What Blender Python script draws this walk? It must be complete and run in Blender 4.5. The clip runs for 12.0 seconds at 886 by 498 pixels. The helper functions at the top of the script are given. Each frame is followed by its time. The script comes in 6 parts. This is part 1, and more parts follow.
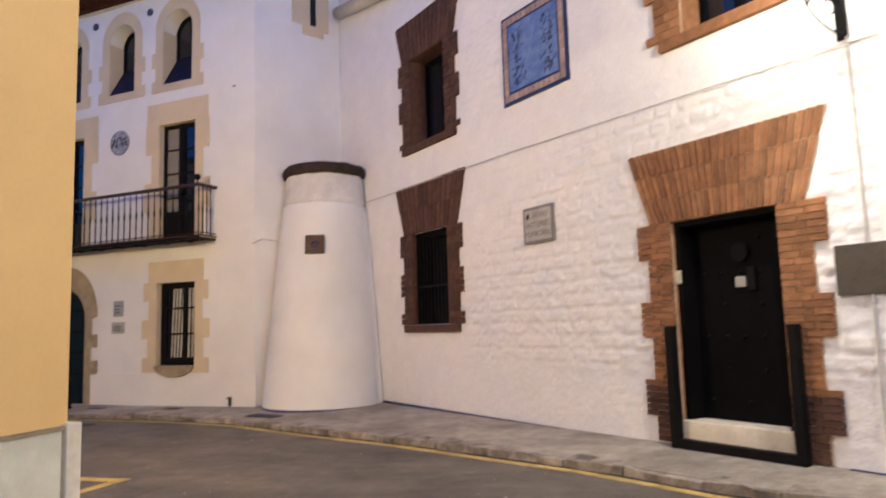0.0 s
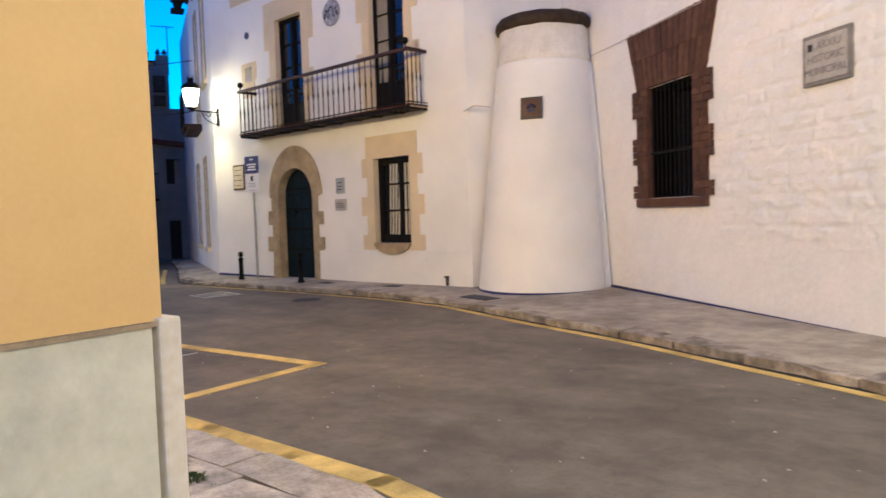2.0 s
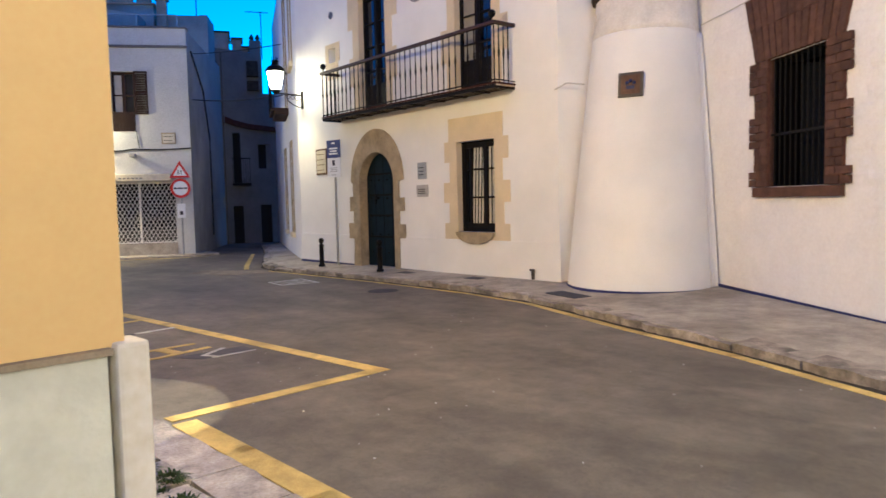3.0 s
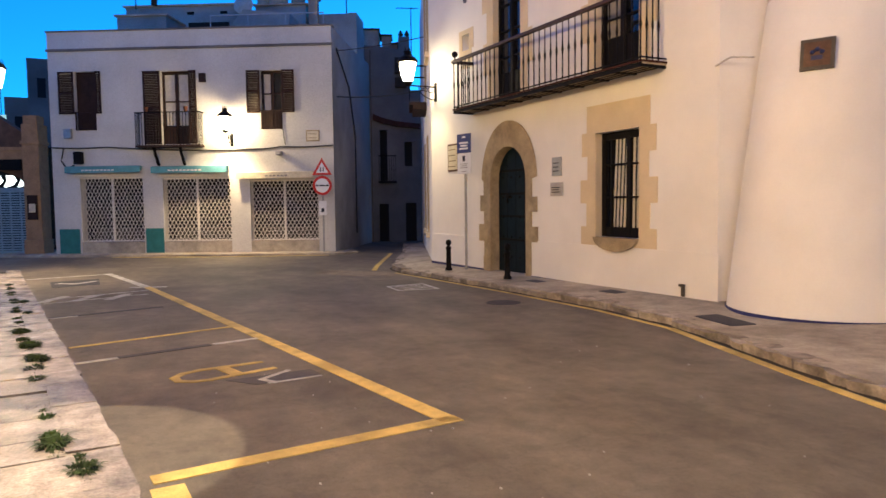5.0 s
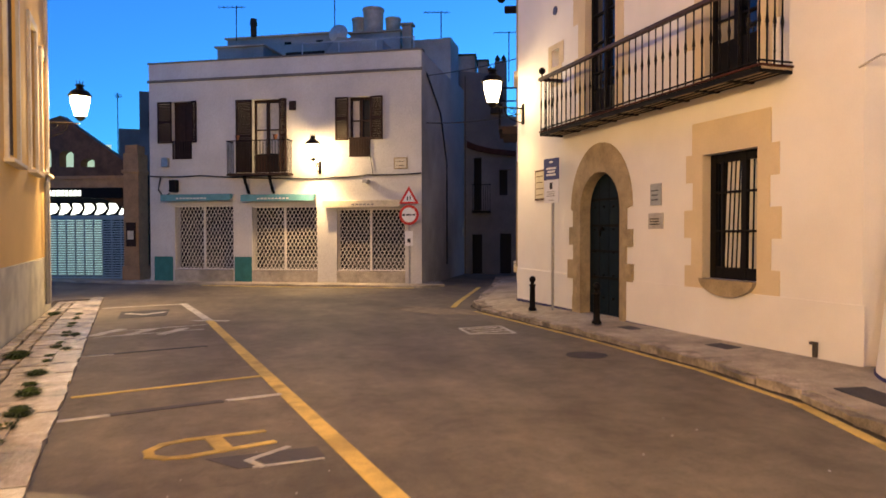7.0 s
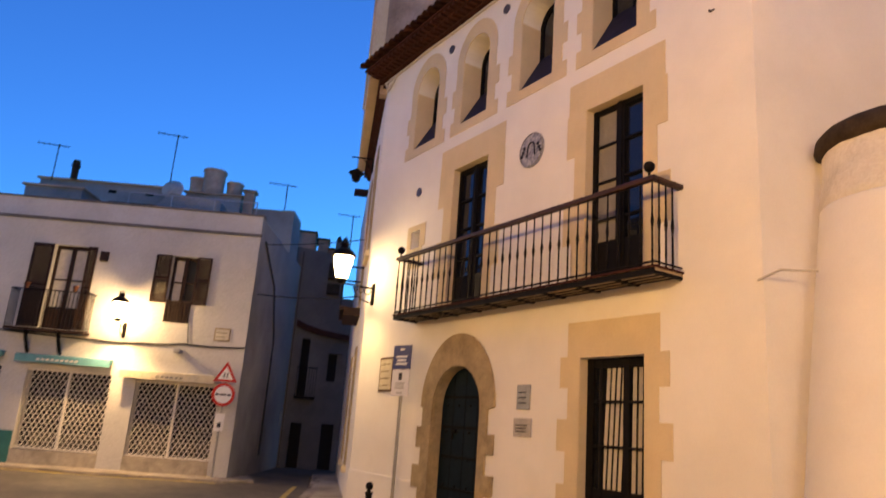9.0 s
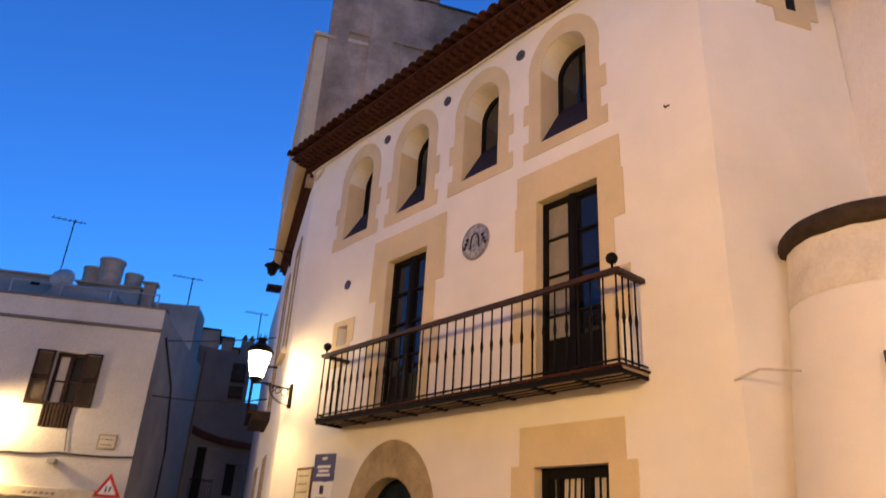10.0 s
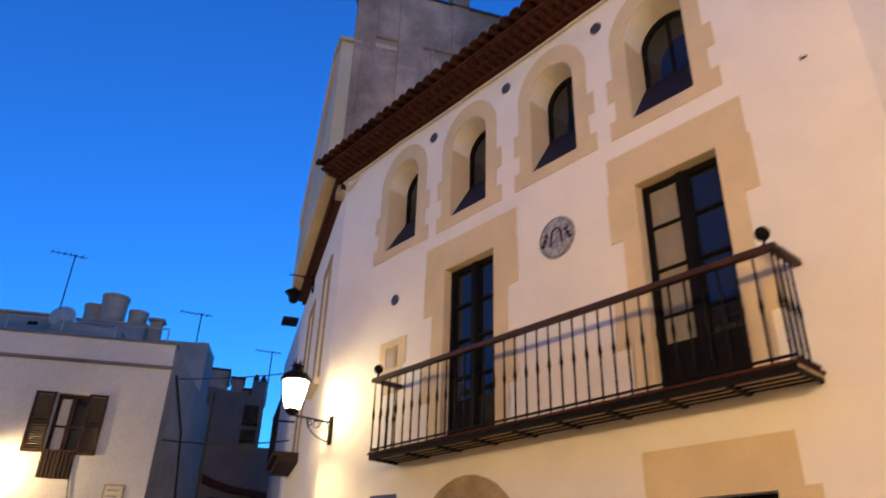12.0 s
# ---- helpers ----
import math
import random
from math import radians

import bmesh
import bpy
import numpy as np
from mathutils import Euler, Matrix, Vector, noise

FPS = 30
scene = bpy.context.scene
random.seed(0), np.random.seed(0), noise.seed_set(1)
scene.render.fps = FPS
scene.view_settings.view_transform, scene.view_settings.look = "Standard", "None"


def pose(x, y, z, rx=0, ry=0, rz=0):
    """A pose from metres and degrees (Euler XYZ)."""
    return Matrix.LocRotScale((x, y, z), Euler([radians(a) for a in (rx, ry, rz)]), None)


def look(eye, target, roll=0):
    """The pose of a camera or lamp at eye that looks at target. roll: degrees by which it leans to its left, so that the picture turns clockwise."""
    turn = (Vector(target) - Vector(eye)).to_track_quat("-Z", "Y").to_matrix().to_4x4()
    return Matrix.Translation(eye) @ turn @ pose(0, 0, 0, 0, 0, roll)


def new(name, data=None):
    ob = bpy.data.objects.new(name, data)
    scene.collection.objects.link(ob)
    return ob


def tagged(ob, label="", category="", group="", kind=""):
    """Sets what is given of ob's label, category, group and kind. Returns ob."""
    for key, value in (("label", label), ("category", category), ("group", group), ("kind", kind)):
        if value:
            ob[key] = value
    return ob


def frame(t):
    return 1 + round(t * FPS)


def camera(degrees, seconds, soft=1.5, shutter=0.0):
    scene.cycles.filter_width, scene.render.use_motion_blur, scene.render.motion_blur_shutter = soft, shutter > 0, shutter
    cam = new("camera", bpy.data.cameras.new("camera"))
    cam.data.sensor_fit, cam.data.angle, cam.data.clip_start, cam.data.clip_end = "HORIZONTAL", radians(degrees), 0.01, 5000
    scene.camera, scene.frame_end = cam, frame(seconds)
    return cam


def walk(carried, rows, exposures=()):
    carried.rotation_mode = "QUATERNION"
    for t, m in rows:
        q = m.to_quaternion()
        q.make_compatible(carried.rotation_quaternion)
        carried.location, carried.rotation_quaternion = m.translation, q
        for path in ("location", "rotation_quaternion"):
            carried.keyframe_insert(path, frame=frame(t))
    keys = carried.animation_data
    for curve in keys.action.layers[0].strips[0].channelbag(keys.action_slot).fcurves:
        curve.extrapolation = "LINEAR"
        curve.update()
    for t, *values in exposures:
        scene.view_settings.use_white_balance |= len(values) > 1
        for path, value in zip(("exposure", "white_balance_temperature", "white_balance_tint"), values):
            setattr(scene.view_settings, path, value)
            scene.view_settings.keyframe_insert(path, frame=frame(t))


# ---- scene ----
cam = camera(64.4, 12.0, shutter=0.5)
PATH = [
    (0, (0.247, 0.387, 1.353), (-0.549, 2.209, 1.571), -1.7),
    (0.5, (0.082, 0.791, 1.292), (-0.871, 2.546, 1.396), -1.7),
    (1, (-0.021, 1.137, 1.277), (-1.146, 2.791, 1.291), -1.9),
    (1.5, (-0.202, 1.504, 1.249), (-1.445, 3.07, 1.185), -1.9),
    (2, (-0.398, 1.826, 1.281), (-1.755, 3.292, 1.178), -1.9),
    (2.5, (-0.622, 2.182, 1.28), (-2.082, 3.543, 1.155), -1.7),
    (3, (-0.931, 2.545, 1.299), (-2.465, 3.821, 1.164), -1.3),
    (3.2, (-0.977, 2.668, 1.3), (-2.537, 3.912, 1.163), -1.3),
    (4.8, (-1.732, 3.741, 1.311), (-3.498, 4.672, 1.187), -0.5),
    (5, (-1.828, 3.847, 1.298), (-3.609, 4.749, 1.168), -0.7),
    (5.5, (-2.126, 4.159, 1.3), (-3.942, 4.987, 1.172), -0.7),
    (6, (-2.35, 4.487, 1.308), (-4.203, 5.23, 1.186), -0.8),
    (6.5, (-2.619, 4.698, 1.289), (-4.51, 5.345, 1.198), -0.6),
    (6.7, (-2.753, 4.786, 1.314), (-4.654, 5.405, 1.239), -0.5),
    (8.3, (-3.891, 5.125, 1.363), (-5.655, 6.028, 1.632), 3.4),
    (8.5, (-4.095, 5.142, 1.376), (-5.826, 6.088, 1.701), 4.3),
    (9, (-4.54, 5.099, 1.398), (-6.178, 6.132, 1.898), 4.3),
    (9.5, (-4.957, 5.151, 1.415), (-6.492, 6.262, 2.054), 3.8),
    (10, (-5.456, 5.148, 1.43), (-6.863, 6.323, 2.229), 3.5),
    (10.5, (-5.913, 5.241, 1.451), (-7.242, 6.426, 2.36), 3.3),
    (11, (-6.343, 5.307, 1.48), (-7.639, 6.476, 2.457), 2.9),
    (11.5, (-6.777, 5.283, 1.477), (-8.063, 6.458, 2.46), 2.3),
    (12, (-7.27, 5.406, 1.471), (-8.631, 6.555, 2.382), 1.9),
]
walk(cam, [(t, look(eye, target, roll)) for t, eye, target, roll in PATH], exposures=[(0, 0.75, 5600, 2), (3.0, 1.08, 5500, -3), (5.0, 0.98, 6700, 6), (6.5, 0.95, 7900, 11), (8.5, 0.86, 9800, 16), (12, 0.83, 7900, 8)])

# ---- sky and large lights ----
world = bpy.data.worlds.new("world")
scene.world = world
world.use_nodes = True
wn = world.node_tree
sky = wn.nodes.new("ShaderNodeTexSky")
sky.sky_type = 'NISHITA'
sky.sun_disc = False
sky.sun_elevation = radians(3.0)
sky.sun_rotation = radians(-55)
sky.altitude = 0
sky.air_density = 1.0
sky.dust_density = 0.2
sky.ozone_density = 4.0
tint = wn.nodes.new("ShaderNodeMix")
tint.data_type, tint.blend_type = 'RGBA', 'MULTIPLY'
tint.inputs["Factor"].default_value = 1.0
tint.inputs["B"].default_value = (0.08, 1.27, 2.75, 1)
wn.links.new(sky.outputs["Color"], tint.inputs["A"])
wn.links.new(tint.outputs["Result"], wn.nodes["Background"].inputs["Color"])
wn.nodes["Background"].inputs["Strength"].default_value = 0.14

LAMP_WARM = (1.0, 0.72, 0.42)
LAMP_WHITE = (1.0, 0.80, 0.60)
LAMP_YELLOW = (1.0, 0.76, 0.40)


# ---- materials ----
def mat(name, base, rough=0.85, var=0.12, scale=3.0, grain=60.0, bump=0.15, metal=0.0, dark=None, spot=0.0, island=0.0, spec=0.3, mixf=0.35):
    """Procedural surface: large blotches, fine grain, relief, and variation from piece to piece."""
    m = bpy.data.materials.new(name)
    m.use_nodes = True
    nt = m.node_tree
    n, l = nt.nodes, nt.links
    p = n["Principled BSDF"]
    p.inputs["Roughness"].default_value = rough
    p.inputs["Metallic"].default_value = metal
    p.inputs["Specular IOR Level"].default_value = spec
    geo = n.new("ShaderNodeNewGeometry")
    big = n.new("ShaderNodeTexNoise")
    big.inputs["Scale"].default_value, big.inputs["Detail"].default_value, big.inputs["Roughness"].default_value = scale, 6, 0.62
    fine = n.new("ShaderNodeTexNoise")
    fine.inputs["Scale"].default_value, fine.inputs["Detail"].default_value = grain, 4
    for t in (big, fine):
        l.new(geo.outputs["Position"], t.inputs["Vector"])
    low = dark or tuple(c * (1 - 2.2 * var) for c in base)
    ramp = n.new("ShaderNodeValToRGB")
    ramp.color_ramp.elements[0].position, ramp.color_ramp.elements[1].position = 0.32, 0.68
    ramp.color_ramp.elements[0].color = (*low, 1)
    ramp.color_ramp.elements[1].color = (*base, 1)
    l.new(big.outputs["Fac"], ramp.inputs["Fac"])
    mix = n.new("ShaderNodeMix")
    mix.data_type, mix.blend_type = 'RGBA', 'OVERLAY'
    mix.inputs["Factor"].default_value = mixf
    l.new(ramp.outputs["Color"], mix.inputs["A"])
    l.new(fine.outputs["Fac"], mix.inputs["B"])
    out = mix.outputs["Result"]
    if island:
        info = n.new("ShaderNodeObjectInfo")
        hue = n.new("ShaderNodeHueSaturation")
        mp = n.new("ShaderNodeMapRange")
        mp.inputs["To Min"].default_value, mp.inputs["To Max"].default_value = 1 - island, 1 + island
        l.new(info.outputs["Random"], mp.inputs["Value"])
        l.new(mp.outputs["Result"], hue.inputs["Value"])
        l.new(out, hue.inputs["Color"])
        out = hue.outputs["Color"]
    if spot:
        st = n.new("ShaderNodeTexNoise")
        st.inputs["Scale"].default_value, st.inputs["Detail"].default_value = scale * 0.35, 8
        l.new(geo.outputs["Position"], st.inputs["Vector"])
        sr = n.new("ShaderNodeValToRGB")
        sr.color_ramp.elements[0].position, sr.color_ramp.elements[1].position = 0.46, 0.62
        sr.color_ramp.elements[0].color, sr.color_ramp.elements[1].color = (1, 1, 1, 1), (1 - spot, 1 - spot, 1 - spot, 1)
        l.new(st.outputs["Fac"], sr.inputs["Fac"])
        sm = n.new("ShaderNodeMix")
        sm.data_type, sm.blend_type = 'RGBA', 'MULTIPLY'
        sm.inputs["Factor"].default_value = 1
        l.new(out, sm.inputs["A"])
        l.new(sr.outputs["Color"], sm.inputs["B"])
        out = sm.outputs["Result"]
    l.new(out, p.inputs["Base Color"])
    if bump:
        add = n.new("ShaderNodeMath")
        add.operation = 'MULTIPLY_ADD'
        add.inputs[1].default_value = 0.4
        l.new(fine.outputs["Fac"], add.inputs[0])
        l.new(big.outputs["Fac"], add.inputs[2])
        b = n.new("ShaderNodeBump")
        b.inputs["Strength"].default_value, b.inputs["Distance"].default_value = bump, 0.03
        l.new(add.outputs[0], b.inputs["Height"])
        l.new(b.outputs["Normal"], p.inputs["Normal"])
    return m


def glow(name, color, strength):
    m = bpy.data.materials.new(name)
    m.use_nodes = True
    p = m.node_tree.nodes["Principled BSDF"]
    p.inputs["Base Color"].default_value = (0.8, 0.8, 0.8, 1)
    p.inputs["Emission Color"].default_value = (*color, 1)
    p.inputs["Emission Strength"].default_value = strength
    return m


def glassy(name, color, rough=0.05):
    m = bpy.data.materials.new(name)
    m.use_nodes = True
    p = m.node_tree.nodes["Principled BSDF"]
    p.inputs["Base Color"].default_value = (*color, 1)
    p.inputs["Roughness"].default_value = rough
    p.inputs["Specular IOR Level"].default_value = 0.6
    return m


WHITE = mat("white_plaster", (0.80, 0.78, 0.75), 0.9, 0.035, 1.2, 45, 0.08, spot=0.07, mixf=0.12)
WHITE_ROUGH = mat("white_rough_plaster", (0.82, 0.80, 0.80), 0.9, 0.03, 3.0, 26, 0.45)
# Stained side-wall white, toned down to carry the lane's shade.
WHITE_SIDE = mat("weathered_shaded_plaster", (0.40, 0.385, 0.36), 0.92, 0.10, 0.9, 30, 0.1, spot=0.35)
# White plaster with the dusk shade put into its base colour.
WHITE_SHADED = mat("shaded_white_plaster", (0.165, 0.155, 0.15), 0.92, 0.12, 0.8, 30, 0.12, spot=0.35)
ROOF_PLASTER = mat("roof_plaster", (0.36, 0.355, 0.34), 0.92, 0.10, 0.9, 30, 0.12, spot=0.3)
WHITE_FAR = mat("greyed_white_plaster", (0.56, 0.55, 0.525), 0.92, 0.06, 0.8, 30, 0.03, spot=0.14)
YELLOW = mat("yellow_plaster", (0.84, 0.57, 0.23), 0.9, 0.05, 0.7, 40, 0.03, spot=0.07, mixf=0.08)
PLINTH = mat("grey_green_plinth", (0.71, 0.69, 0.54), 0.9, 0.07, 5.0, 25, 0.2, spot=0.22, mixf=0.12)
STRIP = mat("pale_strip", (0.80, 0.73, 0.58), 0.9, 0.07, 3.0, 20, 0.1, spot=0.2)
STONE = mat("sandstone", (0.655, 0.545, 0.37), 0.9, 0.045, 2.5, 60, 0.12, spot=0.06, mixf=0.15)
STONE_DARK = mat("worn_sandstone", (0.43, 0.34, 0.215), 0.9, 0.15, 5.0, 50, 0.3, spot=0.2)
BRICK = mat("red_brick", (0.33, 0.155, 0.07), 0.9, 0.18, 9.0, 70, 0.4, island=0.28)
BRICK_DARK = mat("dark_brick", (0.105, 0.052, 0.035), 0.9, 0.18, 9.0, 70, 0.4, island=0.25)
MORTAR = mat("mortar", (0.60, 0.44, 0.30), 0.95, 0.2, 10.0, 80, 0.3)
MORTAR_DARK = mat("dark_mortar", (0.12, 0.05, 0.035), 0.95, 0.2, 10.0, 80, 0.3)
TILE = mat("roof_tile", (0.085, 0.034, 0.023), 0.9, 0.2, 6.0, 60, 0.3, island=0.3, spec=0.15)
SOFFIT = mat("red_soffit", (0.07, 0.024, 0.017), 0.9, 0.2, 6.0, 40, 0.3, spec=0.15)
ASPHALT = mat("asphalt", (0.212, 0.190, 0.152), 0.66, 0.18, 1.7, 210, 0.22, dark=(0.140, 0.124, 0.101), spot=0.20, mixf=0.40)


def weather(m, cracks, streak):
    """Adds mid-size mottling, long tyre-worn streaks and hairline cracks to a surface."""
    nt = m.node_tree
    n, l = nt.nodes, nt.links
    p = n["Principled BSDF"]
    geo = n.new("ShaderNodeNewGeometry")
    out = p.inputs["Base Color"].links[0].from_socket

    def times(sock, fac):
        mx = n.new("ShaderNodeMix")
        mx.data_type, mx.blend_type = 'RGBA', 'MULTIPLY'
        mx.inputs["Factor"].default_value = fac
        l.new(out, mx.inputs["A"])
        l.new(sock, mx.inputs["B"])
        return mx.outputs["Result"]

    for size, turn, stretch, lo, hi, fac in ((5.5, 0.0, (1, 1, 1), 0.36, 0.62, 0.40), (0.9, 0.25, (0.45, 1.6, 1), 0.40, 0.60, streak), (38.0, 0.0, (1, 1, 1), 0.30, 0.55, 0.35)):
        mp = n.new("ShaderNodeMapping")
        mp.inputs["Rotation"].default_value = (0, 0, turn)
        mp.inputs["Scale"].default_value = stretch
        l.new(geo.outputs["Position"], mp.inputs["Vector"])
        t = n.new("ShaderNodeTexNoise")
        t.inputs["Scale"].default_value, t.inputs["Detail"].default_value, t.inputs["Roughness"].default_value = size, 8, 0.65
        l.new(mp.outputs["Vector"], t.inputs["Vector"])
        r = n.new("ShaderNodeValToRGB")
        r.color_ramp.elements[0].position, r.color_ramp.elements[1].position = lo, hi
        r.color_ramp.elements[0].color, r.color_ramp.elements[1].color = (0.50, 0.48, 0.47, 1), (1.08, 1.06, 1.03, 1)
        l.new(t.outputs["Fac"], r.inputs["Fac"])
        out = times(r.outputs["Color"], fac)
    if cracks:
        bend = n.new("ShaderNodeTexNoise")
        bend.inputs["Scale"].default_value, bend.inputs["Detail"].default_value = 1.6, 6
        l.new(geo.outputs["Position"], bend.inputs["Vector"])
        add = n.new("ShaderNodeVectorMath")
        add.operation = 'MULTIPLY_ADD'
        add.inputs[1].default_value = (1.2, 1.2, 0)
        l.new(bend.outputs["Color"], add.inputs[0])
        l.new(geo.outputs["Position"], add.inputs[2])
        v = n.new("ShaderNodeTexVoronoi")
        v.feature = 'DISTANCE_TO_EDGE'
        v.inputs["Scale"].default_value = 0.33
        l.new(add.outputs[0], v.inputs["Vector"])
        r = n.new("ShaderNodeValToRGB")
        r.color_ramp.elements[0].position, r.color_ramp.elements[1].position = 0.0, 0.012
        r.color_ramp.elements[0].color, r.color_ramp.elements[1].color = (0.35, 0.33, 0.32, 1), (1, 1, 1, 1)
        l.new(v.outputs["Distance"], r.inputs["Fac"])
        out = times(r.outputs["Color"], cracks)
    l.new(out, p.inputs["Base Color"])


weather(ASPHALT, 0.16, 0.45)
CONCRETE = mat("pavement_concrete", (0.50, 0.45, 0.37), 0.9, 0.12, 2.6, 90, 0.2, spot=0.3, mixf=0.25)
KERB = mat("kerb_stone", (0.52, 0.46, 0.39), 0.88, 0.24, 7.0, 60, 0.7, island=0.22, spot=0.5)
SLAB = mat("pavement_slab", (0.66, 0.575, 0.48), 0.27, 0.18, 6.0, 50, 0.5, island=0.2, spot=0.4, spec=0.5)
LIT_WORN_PATCH = mat("lit_worn_patch", (0.27, 0.225, 0.175), 0.9, 0.2, 4.0, 120, 0.3, spot=0.35)
JOINT = mat("earth_joint", (0.055, 0.045, 0.032), 0.95, 0.2, 8.0, 80, 0.4)
PAINT_Y = mat("yellow_road_paint", (0.74, 0.55, 0.18), 0.7, 0.14, 6.0, 110, 0.15, spot=0.35, mixf=0.45)
weather(CONCRETE, 0.0, 0.15)
weather(KERB, 0.0, 0.3)
weather(SLAB, 0.0, 0.3)
PAINT_W = mat("white_road_paint", (0.62, 0.62, 0.60), 0.7, 0.22, 7.0, 150, 0.2, spot=0.25)
FADED_PATCH = mat("overpainted_road", (0.045, 0.048, 0.062), 0.7, 0.3, 4.0, 150, 0.2, dark=(0.085, 0.080, 0.080))
BROWN_WALL = mat("brown_brick_gable", (0.15, 0.085, 0.055), 0.9, 0.2, 4.0, 50, 0.2, spot=0.2)
CREAM_WALL = mat("cream_plaster", (0.70, 0.59, 0.42), 0.92, 0.10, 0.7, 30, 0.1, spot=0.25)
BALCONY_TILE = mat("balcony_soffit_tile", (0.58, 0.45, 0.31), 0.85, 0.15, 5.0, 50, 0.15)
PATCH = mat("dark_road_patch", (0.045, 0.048, 0.06), 0.7, 0.2, 5.0, 150, 0.2)
IRON = mat("black_iron", (0.008, 0.007, 0.007), 0.6, 0.15, 8.0, 90, 0.1, spec=0.09)
BLACK_DOOR = mat("black_painted_wood", (0.0045, 0.004, 0.0045), 0.7, 0.15, 6.0, 60, 0.1, spec=0.06)
WOOD_DARK = mat("dark_brown_wood", (0.032, 0.015, 0.010), 0.65, 0.2, 5.0, 70, 0.2, spec=0.2)
RAIL_WOOD = mat("brown_handrail", (0.05, 0.02, 0.013), 0.5, 0.2, 5.0, 70, 0.2)
BLUE_LINE = mat("blue_painted_line", (0.03, 0.035, 0.13), 0.8, 0.15, 5.0, 60, 0.1)
BLUE_TILE = mat("blue_sill_tile", (0.012, 0.014, 0.040), 0.6, 0.2, 6.0, 60, 0.1, spec=0.15)
TEAL_DOOR = mat("teal_painted_wood", (0.004, 0.014, 0.021), 0.6, 0.2, 4.0, 60, 0.1, spec=0.12)
TEAL = mat("teal_paint", (0.03, 0.18, 0.165), 0.7, 0.12, 4.0, 60, 0.1)
TEAL_AWN = mat("teal_awning", (0.10, 0.30, 0.34), 0.8, 0.12, 4.0, 60, 0.1)
CREAM = mat("cream_awning", (0.62, 0.56, 0.42), 0.85, 0.12, 4.0, 60, 0.1)
GATE = mat("painted_gate", (0.70, 0.67, 0.62), 0.5, 0.08, 6.0, 80, 0.05)
GLASS = glassy("window_glass", (0.012, 0.014, 0.020), 0.04)
# Near-black for sheets and plates that stand in for unlit openings.
DARK = mat("unlit_opening_black", (0.012, 0.012, 0.014), 0.9, 0.1, 2.0, 40, 0.0)
CURTAIN = mat("pale_curtain", (0.50, 0.47, 0.41), 0.95, 0.08, 6.0, 80, 0.1)
# Stained concrete, base warmed to offset the blue sky light.
CONC_WALL = mat("warmed_stained_concrete", (0.60, 0.46, 0.36), 0.95, 0.22, 1.3, 30, 0.2, spot=0.45)
GREY_TILE = mat("grey_plaque", (0.46, 0.44, 0.42), 0.5, 0.12, 12.0, 70, 0.2)
GREY_DARK = mat("dark_plaque", (0.07, 0.06, 0.05), 0.45, 0.12, 8.0, 70, 0.1)
COLLAR = mat("bare_collar_plaster", (0.78, 0.74, 0.68), 0.95, 0.08, 4.0, 30, 0.35, spot=0.12)
DOOR_CURTAIN = mat("grey_blind", (0.26, 0.24, 0.20), 0.95, 0.08, 6.0, 80, 0.1)
ROUNDEL = mat("dark_roundel_tile", (0.10, 0.10, 0.12), 0.35, 0.3, 30.0, 60, 0.05, dark=(0.02, 0.02, 0.03))
PLAQUE_EDGE = mat("plaque_edge", (0.23, 0.215, 0.20), 0.5, 0.12, 12.0, 70, 0.2)
FADED_INK = mat("faded_ink", (0.20, 0.19, 0.19), 0.7, 0.1, 9.0, 70, 0.0)
CAP = mat("dark_cap_stone", (0.06, 0.042, 0.03), 0.9, 0.25, 6.0, 50, 0.4, spec=0.15)
INK = mat("ink", (0.03, 0.03, 0.04), 0.7, 0.1, 9.0, 70, 0.0)
STEEL = mat("galvanised_steel", (0.36, 0.36, 0.36), 0.45, 0.1, 8.0, 70, 0.05, metal=0.6)
SIGN_BLUE = mat("sign_blue", (0.02, 0.035, 0.16), 0.4, 0.05, 5.0, 50, 0.0)
SIGN_WHITE = mat("sign_white", (0.75, 0.76, 0.78), 0.4, 0.04, 5.0, 50, 0.0)
SIGN_RED = mat("sign_red", (0.55, 0.03, 0.03), 0.4, 0.05, 5.0, 50, 0.0)
TILE_BLUE = mat("azulejo_blue", (0.09, 0.145, 0.34), 0.25, 0.15, 8.0, 60, 0.05, dark=(0.20, 0.27, 0.45))
TILE_EDGE = mat("azulejo_border", (0.50, 0.36, 0.26), 0.3, 0.2, 30.0, 60, 0.05, island=0.2)
TILE_NAVY = mat("azulejo_navy", (0.03, 0.04, 0.12), 0.3, 0.2, 20.0, 60, 0.05)
MED_TILE = mat("medallion_tile", (0.50, 0.50, 0.50), 0.3, 0.3, 22.0, 60, 0.05, dark=(0.10, 0.11, 0.16))
PINK_STONE = mat("market_stone", (0.36, 0.22, 0.12), 0.9, 0.15, 3.0, 40, 0.2)
GRASS = mat("weed_green", (0.05, 0.085, 0.02), 0.8, 0.3, 9.0, 60, 0.0, island=0.2)
LEAD = mat("cable_black", (0.03, 0.03, 0.035), 0.7, 0.1, 8.0, 60, 0.0)
PIPE = mat("pale_cable", (0.55, 0.52, 0.46), 0.7, 0.1, 8.0, 60, 0.0)
LANTERN_GLASS = glow("lantern_glass", (1.0, 0.80, 0.50), 26.0)
LANTERN_WHITE = glow("lantern_glass_white", (1.0, 0.82, 0.55), 18.0)
NEON = glow("white_shop_light", (0.85, 1.0, 1.0), 1.3)
NEON_SOFT = glow("lit_interior", (0.40, 0.80, 0.75), 0.35)


